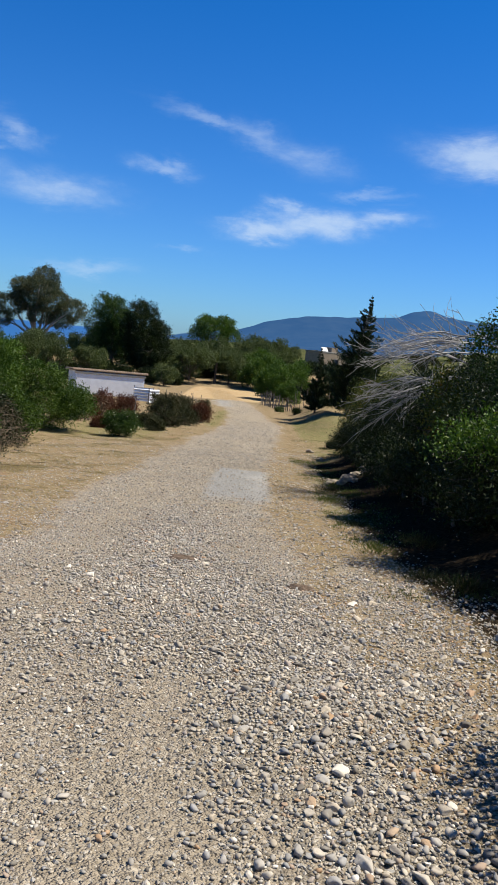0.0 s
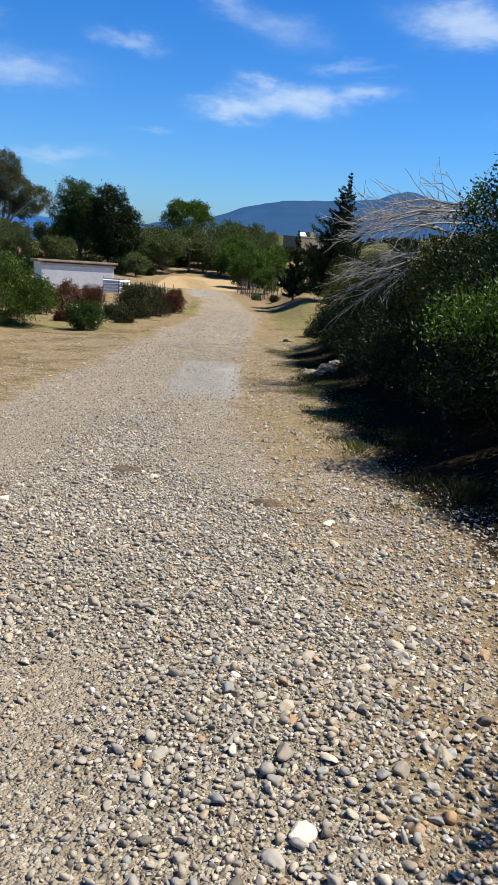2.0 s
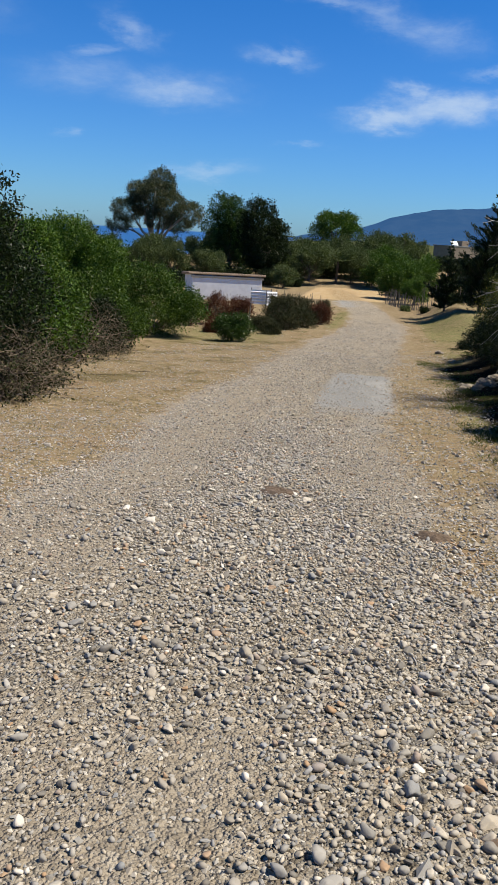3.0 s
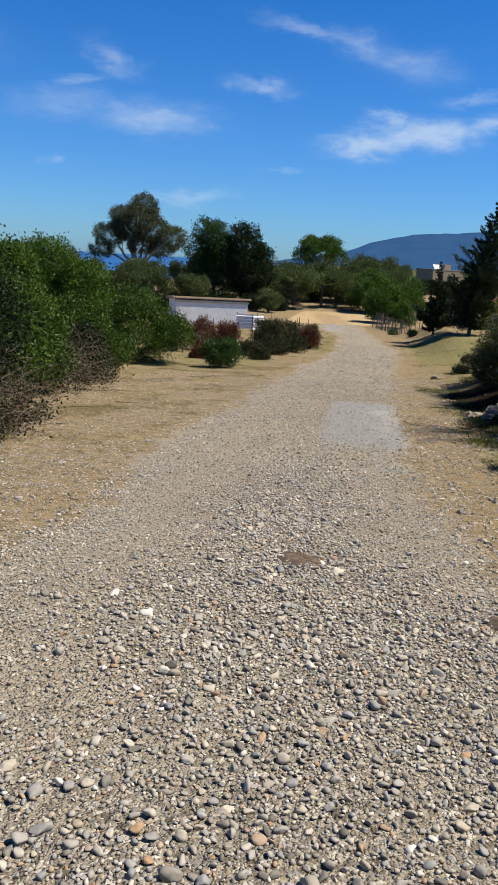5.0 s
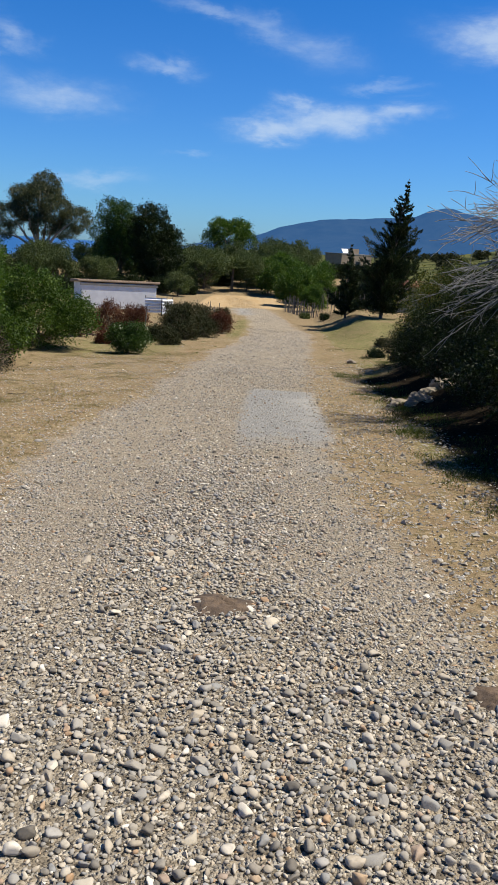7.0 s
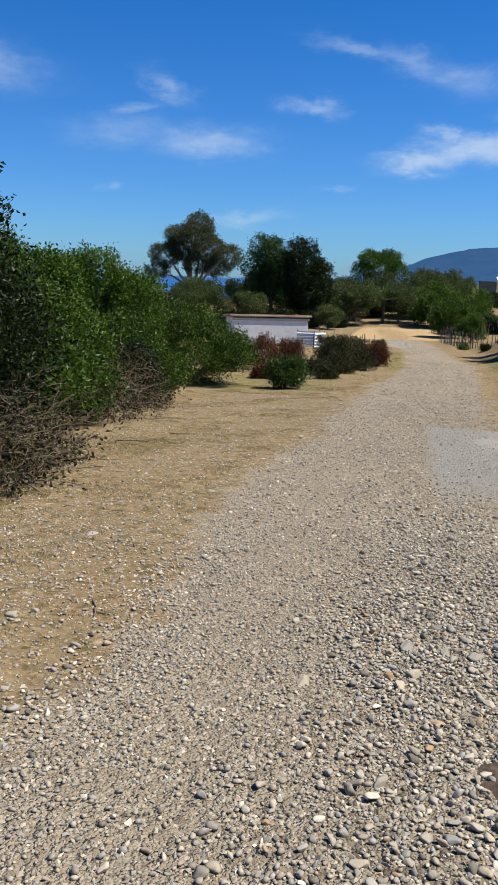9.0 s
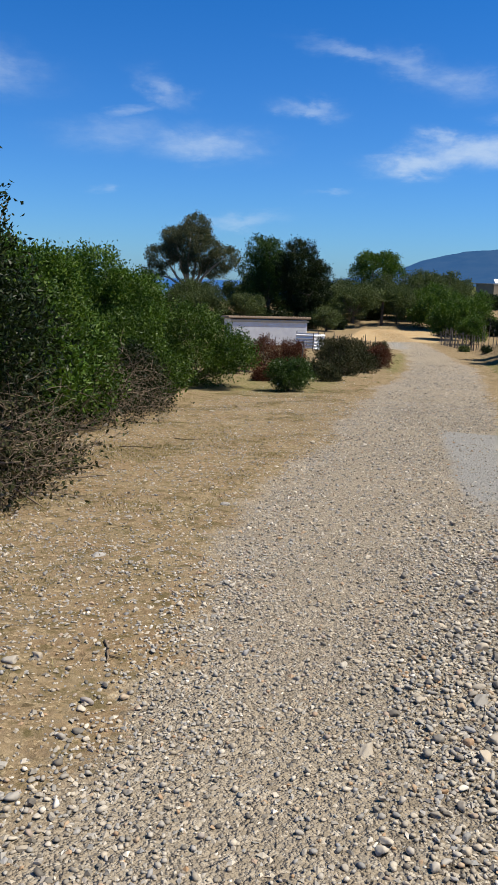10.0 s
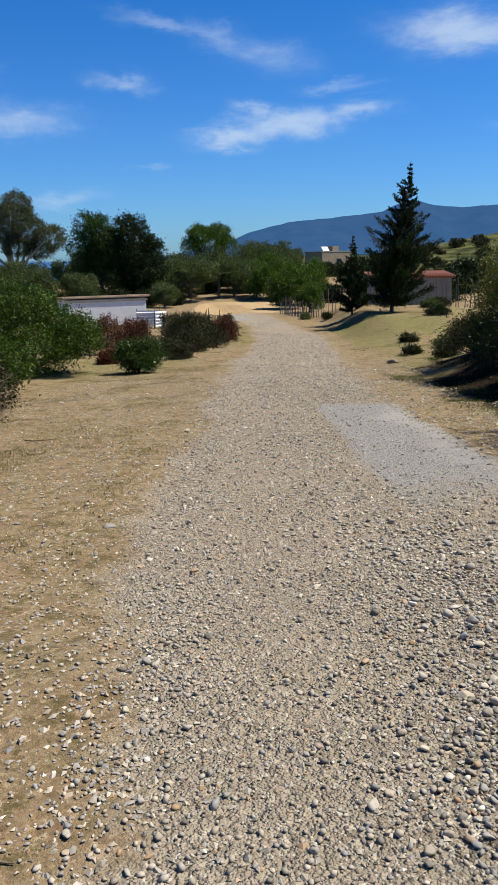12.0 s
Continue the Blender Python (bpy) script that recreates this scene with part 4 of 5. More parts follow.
    for x, y, s in ((-11.4, 81, 1.0), (-8.8, 82, 0.8), (-17.4, 84, 1.1), (-20.6, 83, 0.9), (-24.0, 84, 1.0), (-28.0, 85, 1.1), (-6.2, 90, 0.7), (-31.5, 86, 1.0), (1.0, 78, 0.7),
                    (12.5, 84, 1.5), (16.0, 80, 1.7), (9.5, 92, 1.6), (20.0, 88, 1.9), (13.6, 74, 1.2), (8.0, 76, 1.1), (5.6, 80, 1.0), (-33.0, 70, 1.3), (-8.2, 97, 1.1), (-5.6, 95, 1.0), (-3.2, 96, 1.0), (-0.6, 94, 1.1), (1.6, 93, 1.2), (-10.6, 96, 1.2), (-13.0, 92, 1.2), (3.4, 95, 1.0), (-16.0, 95, 1.2), (8.6, 118, 1.25), (11.4, 121, 1.2), (6.2, 112, 1.3), (13.8, 116, 1.3), (-37.0, 74, 1.4), (-18.0, 70, 0.9), (-22.0, 68, 1.0)):
        c = copy_thing(o, pose(x, y, float(ground(x, y)) - 0.05, 0, 0, x * 53))
        c.scale = (s, s, s)
    spray_tree(580, 5.75, 50.5, 7.8, 1.6, "tall dark cypress with ragged pointed crown on the bank", 0.85, 32, 10, bare=0.04)
    spray_tree(581, 3.95, 53.0, 4.5, 0.78, "young dark cypress beside the stake fence", 0.0, 22, 7, bare=0.05)
    bush(585, 8.0, 71, lobes(586, 1.3, 1.2, 4.7, 6), M_LEAF_DARK, 460, 12, 0.2, 0.1, "dark bushy tree behind the cypresses", "tree", "tree", spread=0.16)


def scrub_hill():
    rs = np.random.RandomState(31)
    n = 420
    x, y = rs.uniform(40, 210, n), rs.uniform(190, 300, n)
    o = bush(590, 62, 225, [(0, 0, 0.8, 1.8, 1.5, 1.0), (1.1, 0.2, 0.7, 1.1, 1.0, 0.8), (-1.2, 0, 0.6, 1.0, 1.0, 0.7)], M_HEATH, 90, 8, 0.5, 0.3, "dark scrub bush on the green rise", group="scrub on the rise", spread=0.3, twigs=0)
    for a, b in zip(x[:120], y[:120]):
        s = rs.uniform(0.4, 1.3)
        c = copy_thing(o, pose(a, b, float(ground(a, b)) - 0.05, 0, 0, rs.uniform(0, 360)))
        c.scale = (s, s, s)


def shed_yard_plants():
    bush(600, -5.2, 30.4, lobes(601, 0.9, 0.8, 1.05, 7), M_LEAF_CAROB, 1050, 14, 0.06, 0.03, "round green shrub dotted with small white flowers", "flowering_shrub", "shrub", spread=0.06, cut=0.02,
         extra=(M_FLOWER, "flower", 60, 0.055, "small white flower"))
    for i, (x, y, rx, h) in enumerate(((-7.6, 38.5, 0.9, 1.35), (-6.5, 39.0, 0.8, 1.3), (-8.5, 37.0, 0.7, 1.1), (-6.75, 34.0, 0.35, 0.45), (-3.0, 43.5, 0.65, 1.05))):
        bush(610 + i, x, y, lobes(615 + i, rx, rx * 0.8, h * 1.2, 5), M_BROWN, int(650 * rx), 12, 0.085, 0.03, "dry russet-brown shrub with withered stems", "dry_shrub", "shrub", "dry shrubs by the shed", 0.09, cut=0.05)
    for i, (x, y, rx, h) in enumerate(((-5.0, 36.5, 0.9, 0.85), (-4.2, 38.2, 0.9, 1.0), (-3.6, 40.5, 0.9, 0.95), (-4.9, 41.5, 1.1, 1.3), (-3.9, 44.8, 1.1, 1.45), (-5.2, 45.0, 0.9, 1.3), (-4.4, 35.0, 0.55, 0.5), (-3.2, 46.5, 0.8, 1.1),
                                       (-4.8, 48.5, 1.2, 1.75), (-6.2, 50.0, 0.9, 1.4))):
        bush(630 + i, x, y, lobes(650 + i, rx * 0.9, rx * 0.8, h * (0.8 + 0.12 * (i % 4)), 5, 0.1, 0.32), M_HEATH, int(400 * rx), 12, 0.10, 0.032, "low dark heath shrub on the yard edge", "heath_shrub", "shrub", "heath shrubs by the yard", 0.09, cut=0.03)


left_hedge()
right_thicket()
bank_scrub()
dead_branches()
far_trees()
scrub_hill()
shed_yard_plants()
twig_heap(700, -5.5, 12.75, 0.85, 1.0, 1.15, 560, M_TWIG, "tangle of dry brown twigs and cut brush at the verge", leaf=(M_HEATH, 1.0, 0.06))
twig_heap(701, -6.0, 14.1, 0.9, 1.0, 1.2, 420, M_TWIG, "low heap of cut grey brush against the bushes", leaf=(M_LEAF_DARK, 1.0, 0.07))
twig_heap(702, -7.1, 19.4, 0.9, 1.3, 1.3, 420, M_TWIG, "grey twiggy brush in front of the green bushes", leaf=(M_LEAF_DARK, 0.8, 0.06))
twig_heap(703, -7.3, 22.2, 0.8, 1.0, 1.3, 320, M_TWIG, "dark twiggy undergrowth at the hedge foot", leaf=(M_LEAF_DARK, 0.9, 0.06))


# ---- buildings and fences ----
def build_shed():
    e = thing("shed", -12.0, 61.5, -5.55, "low whitewashed shed with a shallow tiled roof", "shed", turn=23.0)
    w, d, h = 5.3, 3.2, 1.9
    bm = bmesh.new()
    for cx, cy, sx, sy in ((0, -d / 2, w, 0.2), (0, d / 2, w, 0.2), (-w / 2 + 0.1, 0, 0.2, d - 0.204), (w / 2 - 0.1, 0, 0.2, d - 0.204)):
        box(bm, cx, cy, h / 2, sx, sy, h, 0.012)
    part("wall", bm, M_WHITE, e)
    bm = bmesh.new()
    box(bm, 0, -0.02, h + 0.06, w + 0.5, d + 0.55, 0.11, 0.02, pose(0, 0, -0.05, -3.5))
    roof = part("roof", bm, M_ROOFEDGE, e)
    bm = bmesh.new()
    for i in range(28):
        x = -w / 2 - 0.2 + i * (w + 0.4) / 27
        bmesh.ops.create_cone(bm, segments=8, radius1=0.085, radius2=0.08, depth=d + 0.1, cap_ends=True, matrix=pose(x, -0.02, h + 0.06, 86.5))
    part("roof_tiles", bm, M_ROOFEDGE, roof, "row of worn clay barrel tiles", True)
    # grey strip along the wall top, painted shade of the eave
    bm = bmesh.new()
    box(bm, 0, -d / 2 - 0.13, h - 0.09, w + 0.2, 0.05, 0.16, 0.01)
    part("fascia", bm, M_GREYWALL, e, "grey strip standing in for the shadow under the eave")
    return e


def corrugated(x, y, w, h, turn, label):
    """A leaning sheet with rounded waves and two posts."""
    e = thing("corrugated_sheet", x, y, float(ground(x, y)), label, "metal sheet", "white sheets at the yard corner", turn)
    n = 90
    u = np.linspace(-w / 2, w / 2, 4)
    zz = np.linspace(0.1, h, n)
    front = [(a, 0.045 * math.sin(b / 0.2 * 2 * np.pi), b) for b in zz for a in u]
    V = np.array(front + [(a, b + 0.012, c) for a, b, c in front])
    i = (np.arange(n - 1)[:, None] * 4 + np.arange(3)[None]).ravel()
    F = np.stack([i, i + 1, i + 5, i + 4], 1)
    piece("sheet", fast_mesh("sheet", V, np.concatenate([F, F[:, ::-1] + n * 4]), M_SHEET, True), e)
    for sx in (-w / 2, w / 2):
        rs = np.random.RandomState(3)
        piece("post", fast_mesh("post", *tubes([limb(rs, (sx, 0.1, -0.2), (sx + 0.03, 0.1, h + 0.12), 0.035, 0.03, 4, 0.02)], 6), M_STAKE, True), e)


def tan_house():
    e = thing("house", 12.6, 152, -5.35, "flat-roofed tan house with a white roof panel", "house", turn=38.0)
    w, d, h = 7.4, 4.2, 4.7
    bm = bmesh.new()
    for cx, cy, sx, sy in ((0, d / 2, w, 0.25), (-w / 2 + 0.125, 0, 0.25, d - 0.26), (w / 2 - 0.125, 0, 0.25, d - 0.26)):
        box(bm, cx, cy, h / 2, sx, sy, h, 0.02)
    # front wall round its window opening
    for cx, cz, sx, sz in ((-1.95, h / 2, 3.5, h), (2.35, h / 2, 2.7, h), (0.4, 1.3, 1.2, 2.6), (0.4, 4.15, 1.2, 1.1)):
        box(bm, cx, -d / 2, cz, sx, 0.25, sz, 0)
    part("wall", bm, M_TAN, e)
    bm = bmesh.new()
    box(bm, 0, 0, h + 0.1, w + 0.35, d + 0.35, 0.2, 0.02)
    part("roof", bm, M_GREYWALL, e, "grey concrete roof slab")
    bm = bmesh.new()
    box(bm, 0.4, -d / 2 + 0.06, 3.1, 1.2, 0.04, 1.0, 0)
    win = part("window", bm, M_DARK, e, "small dark window")
    bm = bmesh.new()
    for cx, cz, sx, sz in ((0.4, 3.63, 1.3, 0.07), (0.4, 2.57, 1.3, 0.07), (-0.22, 3.1, 0.07, 1.0), (1.02, 3.1, 0.07, 1.0)):
        box(bm, cx, -d / 2 - 0.03, cz, sx, 0.3, sz, 0)
    part("frame", bm, M_GREYWALL, win)
    bm = bmesh.new()
    box(bm, 0, 0, 0, 1.5, 0.06, 0.9, 0.01, pose(-2.4, -1.6, h + 0.62, -38))
    part("roof_panel", bm, M_SHEET, e, "tilted white panel on the roof")
    bm = bmesh.new()
    box(bm, 2.4, 1.5, h + 0.6, 1.6, 1.6, 1.0, 0.02)
    part("stair_head", bm, M_TAN, e)


def red_roof_house():
    e = thing("outbuilding", 10.0, 67.5, float(ground(10, 66)) - 0.1, "low rendered outbuilding with red clay tile roof", "building", turn=-4.0)
    w, d, h = 5.7, 4.0, 2.35
    bm = bmesh.new()
    for cx, cy, sx, sy in ((0, -d / 2, w, 0.22), (0, d / 2, w, 0.22), (-w / 2 + 0.11, 0, 0.22, d - 0.23), (w / 2 - 0.11, 0, 0.22, d - 0.23)):
        box(bm, cx, cy, h / 2, sx, sy, h, 0.012)
    part("wall", bm, M_GREYWALL, e)
    bm = bmesh.new()
    box(bm, 0, 0, 0, w + 0.5, d + 0.5, 0.1, 0.015, pose(0, 0, h + 0.16, 3.0))
    roof = part("roof", bm, M_TILE, e)
    bm = bmesh.new()
    for i in range(30):
        x = -w / 2 - 0.2 + i * (w + 0.4) / 29
        bmesh.ops.create_cone(bm, segments=8, radius1=0.09, radius2=0.085, depth=d + 0.55, cap_ends=True, matrix=pose(x, 0, h + 0.22, 93.0))
    part("roof_tiles", bm, M_TILE, roof, "rows of red clay barrel tiles", True)


def stake_fence(seed, pts, step, h, label, group=""):
    """Rough split stakes in a row, with two wires."""
    rs = np.random.RandomState(seed)
    (x0, y0), (x1, y1) = pts[0], pts[-1]
    e = thing("stake_fence", x0, y0, float(ground(x0, y0)), label, "fence", group)
    zb = float(ground(x0, y0))
    tops = []
    for (a, b), (c, d) in zip(pts[:-1], pts[1:]):
        n = max(1, int(math.hypot(c - a, d - b) / step))
        for i in range(n):
            t = (i + rs.uniform(-0.3, 0.3)) / n
            x, y = a + (c - a) * t - x0, b + (d - b) * t - y0
            z = float(ground(x + x0, y + y0)) - zb
            hh = h * rs.uniform(0.75, 1.2)
            P, R = limb(rs, (x, y, z - 0.25), (x + rs.normal(0, 0.07), y + rs.normal(0, 0.05), z + hh), rs.uniform(0.022, 0.042), 0.018, 5, 0.03)
            piece("stake", fast_mesh("stake", *tubes([(P, R)], 6), M_STAKE, True), e)
            tops.append((x, y, z))
    T = np.array(tops)
    for q in (0.45, 0.85):
        piece("wire", fast_mesh("wire", *tubes([(T + [0, 0, h * q], np.full(len(T), 0.006))], 4), M_TWIG, True), e)


build_shed()
corrugated(-8.25, 56.6, 1.4, 1.1, 10, "white corrugated metal sheet fencing the yard corner")
corrugated(-7.4, 56.2, 0.9, 1.05, 48, "white corrugated metal sheet bent round the corner")
tan_house()
red_roof_house()
stake_fence(801, [(0.4, 66), (1.5, 63.0), (2.8, 61.0)], 0.17, 1.15, "row of pale split-wood stakes fencing the field")
stake_fence(802, [(2.9, 60.5), (6.0, 58.0), (9.0, 56.5), (13.0, 55.0)], 0.27, 1.6, "wire fence on crooked grey wooden stakes")
stake_fence(803, [(-7.4, 40.5), (-6.6, 39.5), (-6.0, 38.6), (-5.2, 38.4)], 0.55, 1.2, "few crooked stakes round the dry shrubs")
stake_fence(804, [(-6.3, 52.5), (-5.2, 51.5), (-4.2, 50.5), (-3.3, 49.0)], 0.22, 1.15, "close row of dark weathered stakes by the yard")
stake_fence(805, [(-7.2, 99), (-4.5, 97), (-1.5, 95.5)], 0.3, 1.2, "rough stake fence behind the sandy yard")


# ---- stones, gravel, grass ----
def ico(sub):
    bm = bmesh.new()
    bmesh.ops.create_icosphere(bm, subdivisions=sub, radius=1.0)
    bm.verts.ensure_lookup_table()
    v = np.array([p.co[:] for p in bm.verts])
    f = np.array([[p.index for p in t.verts] for t in bm.faces])
    bm.free()
    return v, f


def pebbles(rs, x, y, r, sub, sink=0.08, cuts=5, lift=0.0):
    """Water-worn, flattened, unevenly shaped stones at x, y with radius r."""
    v, f = ico(sub)
    n, k = len(x), len(v)
    shape = np.stack([rs.uniform(0.85, 1.35, n), rs.uniform(0.62, 1.0, n), rs.uniform(0.42, 0.75, n)], 1) * r[:, None]
    if sub == 1:
        warp = 1 + rs.uniform(-0.15, 0.15, (n, k))
    else:
        d = rs.normal(0, 1, (3, n, 3)) * np.array([1.8, 2.8, 4.5])[:, None, None]
        warp = 1 + sum(amp * np.sin(d[m] @ v.T + rs.uniform(0, 6, (n, 1))) for m, amp in enumerate((0.14, 0.08, 0.03)))
    q = np.broadcast_to(v[None], (n, k, 3)).copy()
    for _ in range(cuts):  # worn-down facets
        p = unit(rs.normal(0, 1, (n, 3)))
        over = np.clip(np.einsum("nkj,nj->nk", q, p) - rs.uniform(0.4, 0.8, (n, 1)), 0, None)
        q -= over[..., None] * p[:, None]
    q = q * shape[:, None] * warp[..., None]
    tilt = rs.normal(0, 0.3, n)
    c, s = np.cos(tilt)[:, None], np.sin(tilt)[:, None]
    q = np.stack([q[..., 0] * c - q[..., 2] * s, q[..., 1], q[..., 0] * s + q[..., 2] * c], -1)
    a = rs.uniform(0, 2 * np.pi, n)
    c, s = np.cos(a)[:, None], np.sin(a)[:, None]
    q = np.stack([q[..., 0] * c - q[..., 1] * s, q[..., 0] * s + q[..., 1] * c, q[..., 2]], -1)
    z = ground(x, y) + shape[:, 2] * (1 - 2 * sink) + lift
    q = q + np.stack([x, y, z], 1)[:, None]
    F = f[None] + (np.arange(n) * k)[:, None, None]
    return q.reshape(-1, 3), F.reshape(-1, 3)


def packed(rs, taken, n, x0, x1, y0, y1, sizes, dens, gap):
    """Stones thrown down in order of size, each beside those that lie there already."""
    x, y = rs.uniform(x0, x1, n), rs.uniform(y0, y1, n)
    keep = rs.rand(n) < dens(x, y)
    x, y = x[keep], y[keep]
    r = np.sort(sizes(len(x)))[::-1]
    cell, ok = 0.1, []
    for i in range(len(x)):
        a, b = int(x[i] // cell), int(y[i] // cell)
        free = True
        for u in (a - 1, a, a + 1):
            for v in (b - 1, b, b + 1):
                for p, q, s in taken.get((u, v), ()):
                    if (p - x[i]) ** 2 + (q - y[i]) ** 2 < ((s + r[i]) * gap) ** 2:
                        free = False
                        break
                if not free:
                    break
            if not free:
                break
        if free:
            taken.setdefault((a, b), []).append((x[i], y[i], r[i]))
            ok.append(i)
    return x[ok], y[ok], r[ok]


def gravel_density(x, y):
    l, r = np.interp(y, EDGE_Y, EDGE_L), np.interp(y, EDGE_Y, EDGE_R)
    on = sstep(-0.35, 0.35, x - l) * (1 - sstep(-0.5, 0.6, x - r))
    band = 0.78 + 0.28 * vnoise(x, y, 0.9, 41) + 0.22 * vnoise(x, y, 0.35, 42)
    side = 0.3 * (1 - sstep(9, 13, y)) * np.exp(-((x + 3.5) / 0.8) ** 2) + 0.35 * np.exp(-((x - 1.2) / 0.7) ** 2) * (1 - sstep(8, 11, y)) + 0.06
    ruts = 1 - 0.5 * np.exp(-((x + 1.75 + 0.03 * (y - 8)) / 0.32) ** 2) - 0.45 * np.exp(-((x + 0.25) / 0.22) ** 2) * (1 - sstep(4.5, 7, y))
    seal = 1 - 0.85 * np.exp(-(np.clip(np.abs(x + 0.2) - 0.5, 0, None) / 0.3) ** 2) * sstep(12, 15.5, y) * (1 - sstep(20.9, 21.5, y))
    return np.clip(np.maximum(on * band, side) * ruts * seal, 0, 1)


def scatter(rs, n, x0, x1, y0, y1):
    x, y = rs.uniform(x0, x1, n), rs.uniform(y0, y1, n)
    keep = rs.rand(n) < gravel_density(x, y)
    return x[keep], y[keep]


def off_shaded_bank(rs, x, y):
    """Thins the stones on the bank, where the painted shade should stay dark."""
    keep = (rs.rand(len(x)) > 0.93 * sstep(1.65, 2.2, x) * sstep(7.0, 8.5, y) * (1 - sstep(25, 28, y)))
    return x[keep], y[keep]


def chips(rs, x, y, r):
    """Small angular chips: warped eight-sided pieces."""
    v = np.array([(1, 0, 0), (-1, 0, 0), (0, 1, 0), (0, -1, 0), (0, 0, 1), (0, 0, -1.0)])
    f = np.array([(0, 2, 4), (2, 1, 4), (1, 3, 4), (3, 0, 4), (2, 0, 5), (1, 2, 5), (3, 1, 5), (0, 3, 5)])
    n = len(x)
    q = v[None] * (np.stack([rs.uniform(0.8, 1.5, n), rs.uniform(0.6, 1.1, n), rs.uniform(0.4, 0.8, n)], 1) * r[:, None])[:, None]
    q = q + rs.normal(0, 0.2, (n, 6, 3)) * r[:, None, None]
    a = rs.uniform(0, 2 * np.pi, n)
    c, s = np.cos(a)[:, None], np.sin(a)[:, None]
    q = np.stack([q[..., 0] * c - q[..., 1] * s, q[..., 0] * s + q[..., 1] * c, q[..., 2]], -1)
    q = q + np.stack([x, y, ground(x, y) + 0.25 * r], 1)[:, None]
    return q.reshape(-1, 3), (f[None] + (np.arange(n) * 6)[:, None, None]).reshape(-1, 3)


TAKEN = {}


def build_stones():
    """The larger loose stones, each on its own."""
    rs = np.random.RandomState(15)
    meshes = []
    for k in range(10):
        v, f = ico(3)
        lump = sum(a * np.sin(v @ rs.normal(0, w, 3) + rs.uniform(0, 6))[:, None] for a, w in ((0.11, 1.8), (0.06, 3.5), (0.02, 7)))
        for _ in range(8):
            p = unit(rs.normal(0, 1, (1, 3)))[0]
            v = v - np.clip(v @ p - rs.uniform(0.5, 0.8), 0, None)[:, None] * p
        v = v * [rs.uniform(1.0, 1.35), rs.uniform(0.65, 0.95), rs.uniform(0.42, 0.65)] * (1 + lump)
        meshes.append(fast_mesh("stone", v, f, M_STONE, True))
    known = [(1.04, 7.10, 0.075), (1.02, 6.59, 0.07), (-0.07, 6.50, 0.06), (-0.16, 6.38, 0.055), (-1.05, 7.09, 0.06), (-1.02, 8.94, 0.055), (-1.64, 11.72, 0.05), (-3.0, 9.49, 0.07), (-3.08, 9.40, 0.06),
             (-3.4, 11.14, 0.07), (-1.49, 9.07, 0.055), (-3.02, 13.17, 0.06), (-2.12, 14.43, 0.045), (-1.38, 13.15, 0.04), (1.95, 6.5, 0.07), (2.1, 6.25, 0.085), (-6.6, 19.0, 0.10), (-6.5, 17.6, 0.08), (-5.5, 15.2, 0.09)]
    lie = [(a, b, r * 0.62) for a, b, r in known]
    for a, b, r in lie:
        TAKEN.setdefault((int(a // 0.1), int(b // 0.1)), []).append((a, b, r))
    x, y, r = packed(rs, TAKEN, 1600, -2.8, 2.1, 2.6, 10.5, lambda n: np.clip(rs.lognormal(-3.6, 0.22, n), 0.02, 0.043), lambda x, y: coarseness(x, y) ** 2, 1.25)
    pick = np.sort(rs.permutation(len(x))[:215])
    lie += list(zip(x[pick], y[pick], r[pick]))
    for _ in range(33):
        lie.append((rs.uniform(1.0, 2.2), rs.uniform(4.5, 9.5), rs.uniform(0.022, 0.05)))
        lie.append((rs.uniform(-6.5, -2.8), rs.uniform(8.5, 26), rs.uniform(0.02, 0.05)))
    for i, (a, b, r) in enumerate(lie[:300]):
        ob = piece("stone", meshes[i % 10], GROUND)
        ob.matrix_world = pose(a, b, float(ground(a, b)) + r * 0.22, rs.uniform(-14, 14), rs.uniform(-14, 14), rs.uniform(0, 360)) @ Matrix.Diagonal((r, r, r, 1))


